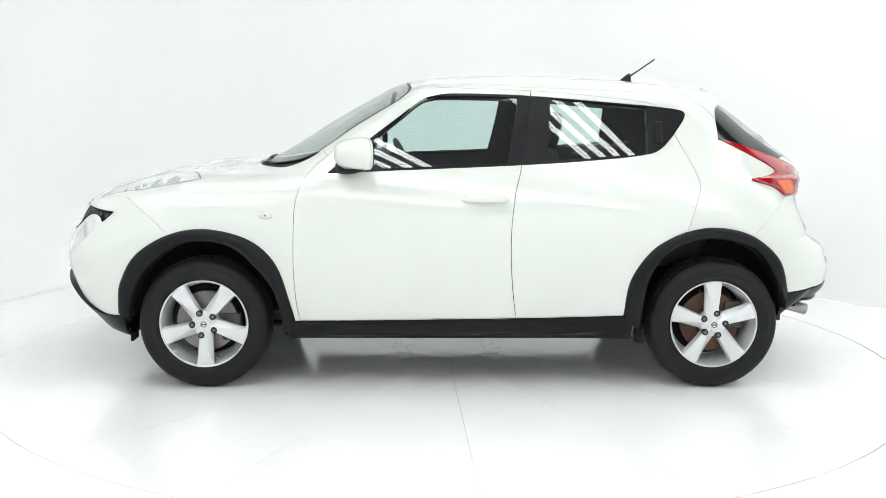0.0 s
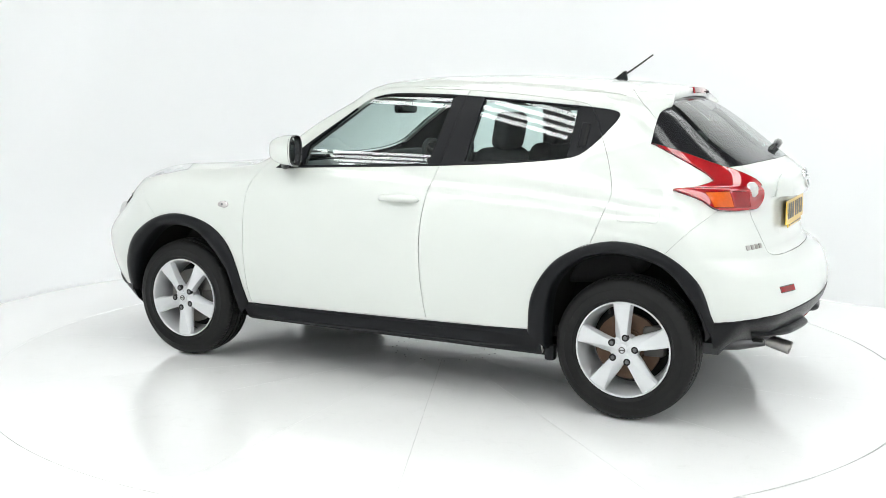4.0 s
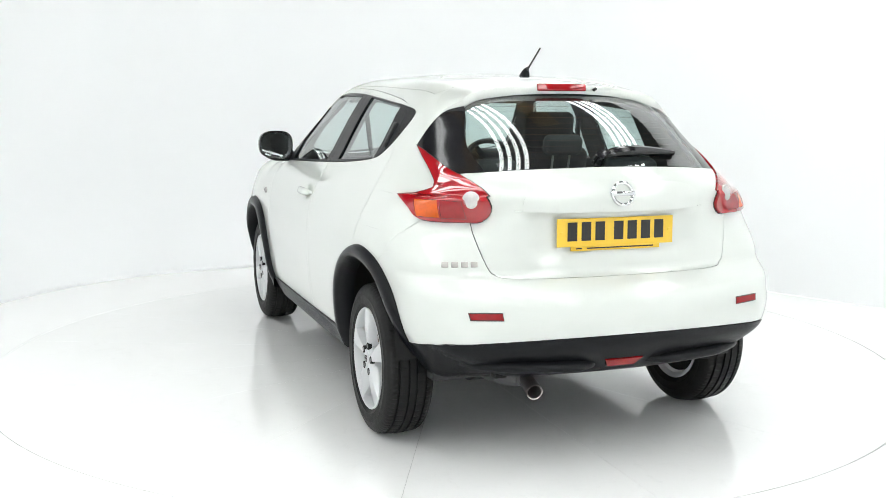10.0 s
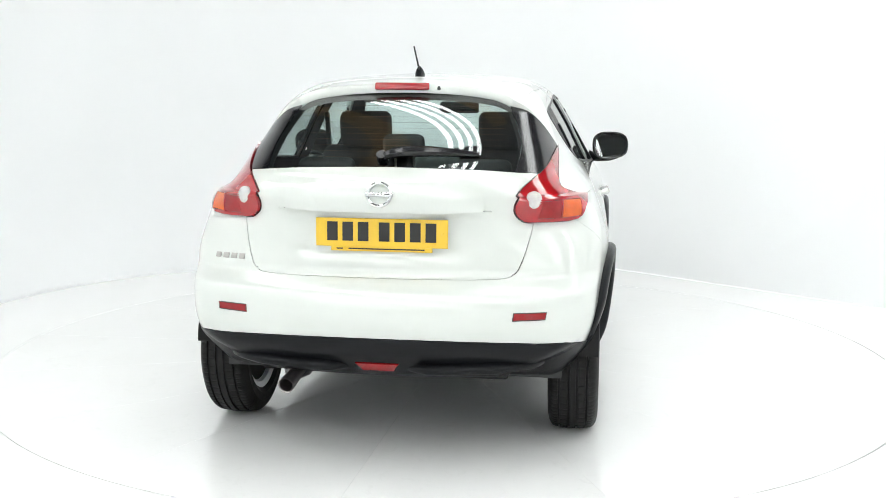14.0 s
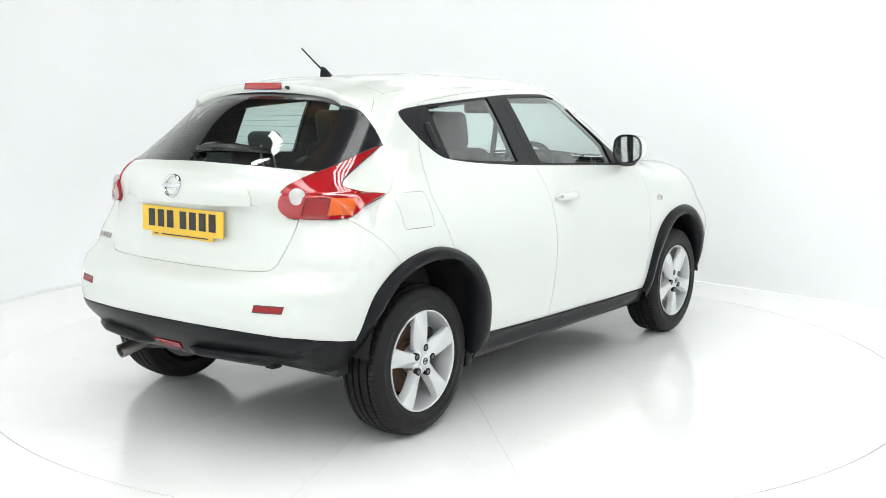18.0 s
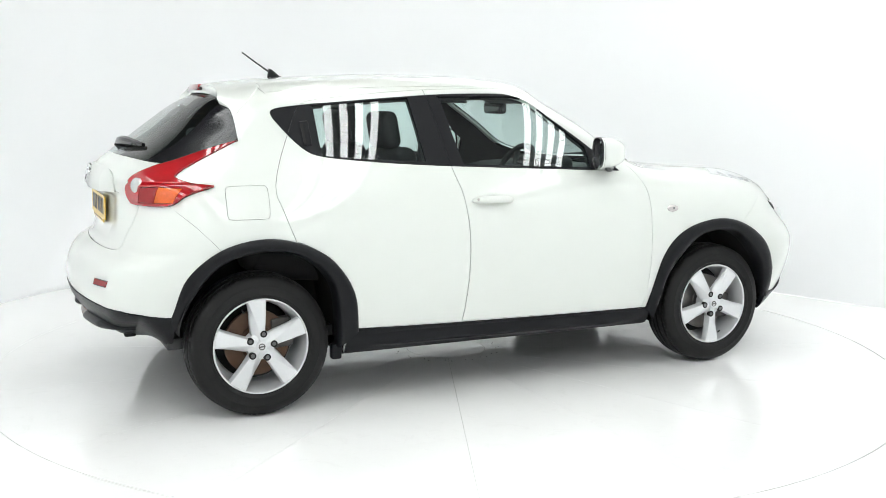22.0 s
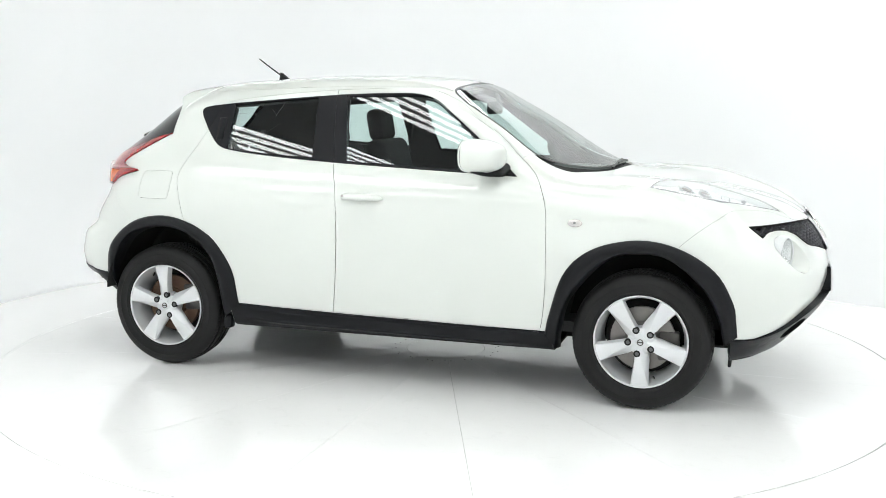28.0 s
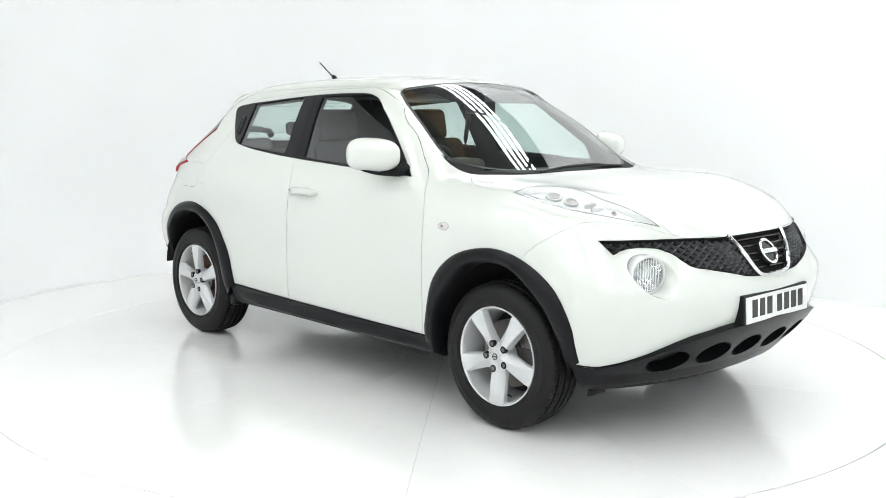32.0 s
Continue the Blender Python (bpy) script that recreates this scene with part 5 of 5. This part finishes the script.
    part("front_wiper", tube(flow(pts, 10), 0.006, 6), INK, car, "black windscreen wiper")


def grille():
    # diamond lattice on both sides of the middle badge
    def deep(y, z, out):
        x = skin_x(np.abs(y), z, -1)
        p = np.stack([x, y, z], -1)
        n = skin_normal(p)
        return p + n * out

    def within(y, z):
        return inside((abs(y), z), OUTLINE)

    OUTLINE = [(float(a), float(b)) for a, b in rounded(GRILLE, 3)]
    pitch, half = 0.036, 0.0062
    runs = []
    for slope in (0.62, -0.62):
        for k in range(-60, 60):
            ys = np.arange(0.12, 0.76, 0.011)
            zs = 0.79 + slope * (ys - 0.4) + k * pitch * 0.75
            ok = [within(y, z) and (y > 0.215 - (0.868 - z) * 0.55) for y, z in zip(ys, zs)]
            run = []
            for y, z, good in list(zip(ys, zs, ok)) + [(0, 0, False)]:
                if good:
                    run.append((y, z))
                    continue
                if len(run) > 1:
                    r = np.array(run)
                    runs.append([deep(r[:, 0], r[:, 1] + d, o) for d, o in ((-half, -0.026), (0.0, -0.008), (half, -0.026))])
                run = []
    for s in (1, -1):
        verts, faces = [], []
        for lo, mid, hi in runs:
            b = len(verts)
            for i in range(len(lo)):
                verts.extend([tuple(lo[i] * (1, s, 1)), tuple(mid[i] * (1, s, 1)), tuple(hi[i] * (1, s, 1))])
            for i in range(len(lo) - 1):
                for j in (0, 1):
                    q = (b + 3 * i + j, b + 3 * i + j + 1, b + 3 * i + j + 4, b + 3 * i + j + 3)
                    faces.append(q if s > 0 else q[::-1])
        g = part("grille", bm_of(verts, faces), GRID, car, "black diamond lattice grille half", smooth=False)
    # slats behind the badge
    for z in (0.735, 0.765, 0.795, 0.825, 0.852):
        w = 0.11 + (z - 0.70) * 0.55
        ys = np.linspace(-w, w, 13)
        p = deep(ys, np.full(13, z), -0.012)
        part("slat", tube(p, 0.006, 6), GLOSS, g)
    # chrome V
    ys = np.array([0.222, 0.205, 0.18, 0.155, 0.135, 0.115, 0.08, 0.04, 0.0])
    zs = np.array([0.872, 0.845, 0.80, 0.757, 0.728, 0.711, 0.703, 0.701, 0.700])
    line = flow(np.stack([ys, zs], 1), 30)
    line = np.r_[line, line[::-1][1:] * (-1, 1)]
    p = deep(line[:, 0], line[:, 1], 0.002)
    part("chrome_surround", tube(p, 0.010, 8), CHROME, car, "chrome V round the front badge")
    emblem(on_nose(0.0, 0.790, 0.004), 0.060, car, GLOSS)
    number_plate(facing((float(skin_x(0, 0.57, -1)) - 0.014, 0, 0.572), (-1, 0, 0.06)), WHITE_PLATE, "white front number plate with dark bars", False)


def cabin():
    def pad(sx, sy, sz, at, tilt, name, mat, parent, bevel=0.05, label=""):
        return part(name, box(sx, sy, sz, bevel, 4), mat, parent, label, m=Matrix.Translation(at) @ Matrix.Rotation(radians(tilt), 4, "Y"))

    part("cabin_floor", box(2.6, 1.40, 0.05, at=(0.35, 0, 0.34)), CABIN, car, smooth=False)
    for y in (-0.36, 0.36):
        c = pad(0.50, 0.50, 0.16, (0.02, y, 0.62), -8, "seat_cushion", SEAT, car, 0.06, "dark fabric front seat cushion")
        pad(0.13, 0.48, 0.60, (0.38, y, 0.90), 16, "backrest", SEAT, car, 0.055, "dark fabric front seat back")
        pad(0.09, 0.27, 0.19, (0.485, y, 1.275), 10, "headrest", SEAT, car, 0.04, "dark fabric front headrest")
        for d in (-0.06, 0.06):
            part("headrest_post", tube([(0.45, y + d, 1.14), (0.475, y + d, 1.22)], 0.006, 8), STEEL, car)
    pad(0.50, 1.22, 0.15, (0.98, 0, 0.64), -6, "rear_seat_cushion", SEAT, car, 0.05, "dark fabric rear bench")
    pad(0.14, 1.20, 0.50, (1.28, 0, 0.87), 20, "rear_seat_back", SEAT, car, 0.05, "dark fabric rear seat back")
    for y in (-0.34, 0.34):
        pad(0.09, 0.25, 0.10, (1.36, y, 1.125), 16, "rear_headrest", SEAT, car, 0.035, "dark fabric rear headrest, pushed down")
    pad(0.07, 0.18, 0.09, (1.36, 0, 1.235), 12, "rear_headrest", SEAT, car, 0.03, "small dark middle headrest")
    for d in (-0.04, 0.04):
        part("headrest_post", tube([(1.33, d, 1.10), (1.355, d, 1.21)], 0.005, 8), STEEL, car)
    # dashboard across the car
    prof = [(-0.98, 0.98), (-0.90, 1.065), (-0.75, 1.075), (-0.60, 1.07), (-0.47, 1.04), (-0.42, 0.97), (-0.45, 0.85), (-0.50, 0.60), (-0.95, 0.60)]
    bm = bmesh.new()
    loops = [[bm.verts.new((x, y, z - 0.03 * (abs(y) / 0.68) ** 3)) for x, z in prof] for y in np.linspace(-0.68, 0.68, 15)]
    for a, b in zip(loops, loops[1:]):
        for k in range(len(prof)):
            l = (k + 1) % len(prof)
            bm.faces.new((a[k], a[l], b[l], b[k]))
    bm.faces.new(loops[0])
    bm.faces.new(loops[-1][::-1])
    part("dashboard", bm, CABIN, car, "dark moulded dashboard", sharp=60)
    part("instrument_hood", box(0.18, 0.34, 0.09, 0.035, 4, at=(-0.47, 0.36, 1.085)), CABIN, car)
    # steering wheel on the right-hand side
    bm = bmesh.new()
    m = Matrix.Translation((-0.27, 0.36, 1.03)) @ Matrix.Rotation(radians(62), 4, "Y")
    rows = []
    for i in range(40):
        a = 2 * math.pi * i / 40
        rows.append([bm.verts.new(m @ Vector(((0.175 + 0.016 * math.cos(b)) * math.cos(a), (0.175 + 0.016 * math.cos(b)) * math.sin(a), 0.016 * math.sin(b)))) for b in [2 * math.pi * k / 8 for k in range(8)]])
    for i in range(40):
        a, b = rows[i], rows[(i + 1) % 40]
        for k in range(8):
            bm.faces.new((a[k], a[(k + 1) % 8], b[(k + 1) % 8], b[k]))
    sw = part("steering_wheel", bm, CABIN, car, "dark three-spoke steering wheel")
    part("wheel_boss", box(0.12, 0.13, 0.05, 0.025, 3, m=m), CABIN, sw)
    for a in (90, 210, 330):
        part("wheel_spoke", box(0.10, 0.035, 0.02, 0.008, m=m @ Matrix.Rotation(radians(a), 4, "Z") @ Matrix.Translation((0.11, 0, -0.005))), CABIN, sw)
    part("steering_column", tube([(-0.29, 0.36, 1.015), (-0.50, 0.36, 0.92)], 0.035, 12), CABIN, car)
    # inner mirror and sun visors
    part("inner_mirror", box(0.035, 0.23, 0.068, 0.016, 3, at=(-0.335, 0.02, 1.385)), GLOSS, car, "black inner mirror")
    part("mirror_stem", tube([(-0.36, 0.02, 1.40), (-0.345, 0.02, 1.47)], 0.012, 8), GLOSS, car)
    for y in (-0.34, 0.34):
        part("sun_visor", box(0.13, 0.38, 0.015, 0.006, m=Matrix.Rotation(radians(-18), 4, "Y"), at=(-0.18, y, 1.435)), LINER, car)
    for s in (1, -1):
        part("belt_strap", tube(flow([(0.36, s * 0.60, 1.36), (0.38, s * 0.585, 1.1), (0.36, s * 0.62, 0.75)], 8), 0.014, 4), CABIN, car)


tail_fittings()
for _s, _ in SIDES:
    door_mirror(_s)
    side_fittings(_s)
grille()
cabin()


# ---- what moves: the deck turns, and the car with it ----
def motions():
    rows_deck, rows_car = [], []
    for i in range(33):
        turn = Matrix.Rotation(radians(1.537 - 7.1105 * i), 4, "Z")
        rows_deck.append((float(i), turn))
        rows_car.append((float(i), turn @ Matrix.Translation((0.05, 0.012, 0.0))))
    walk(deck, rows_deck)
    walk(car, rows_car)


motions()
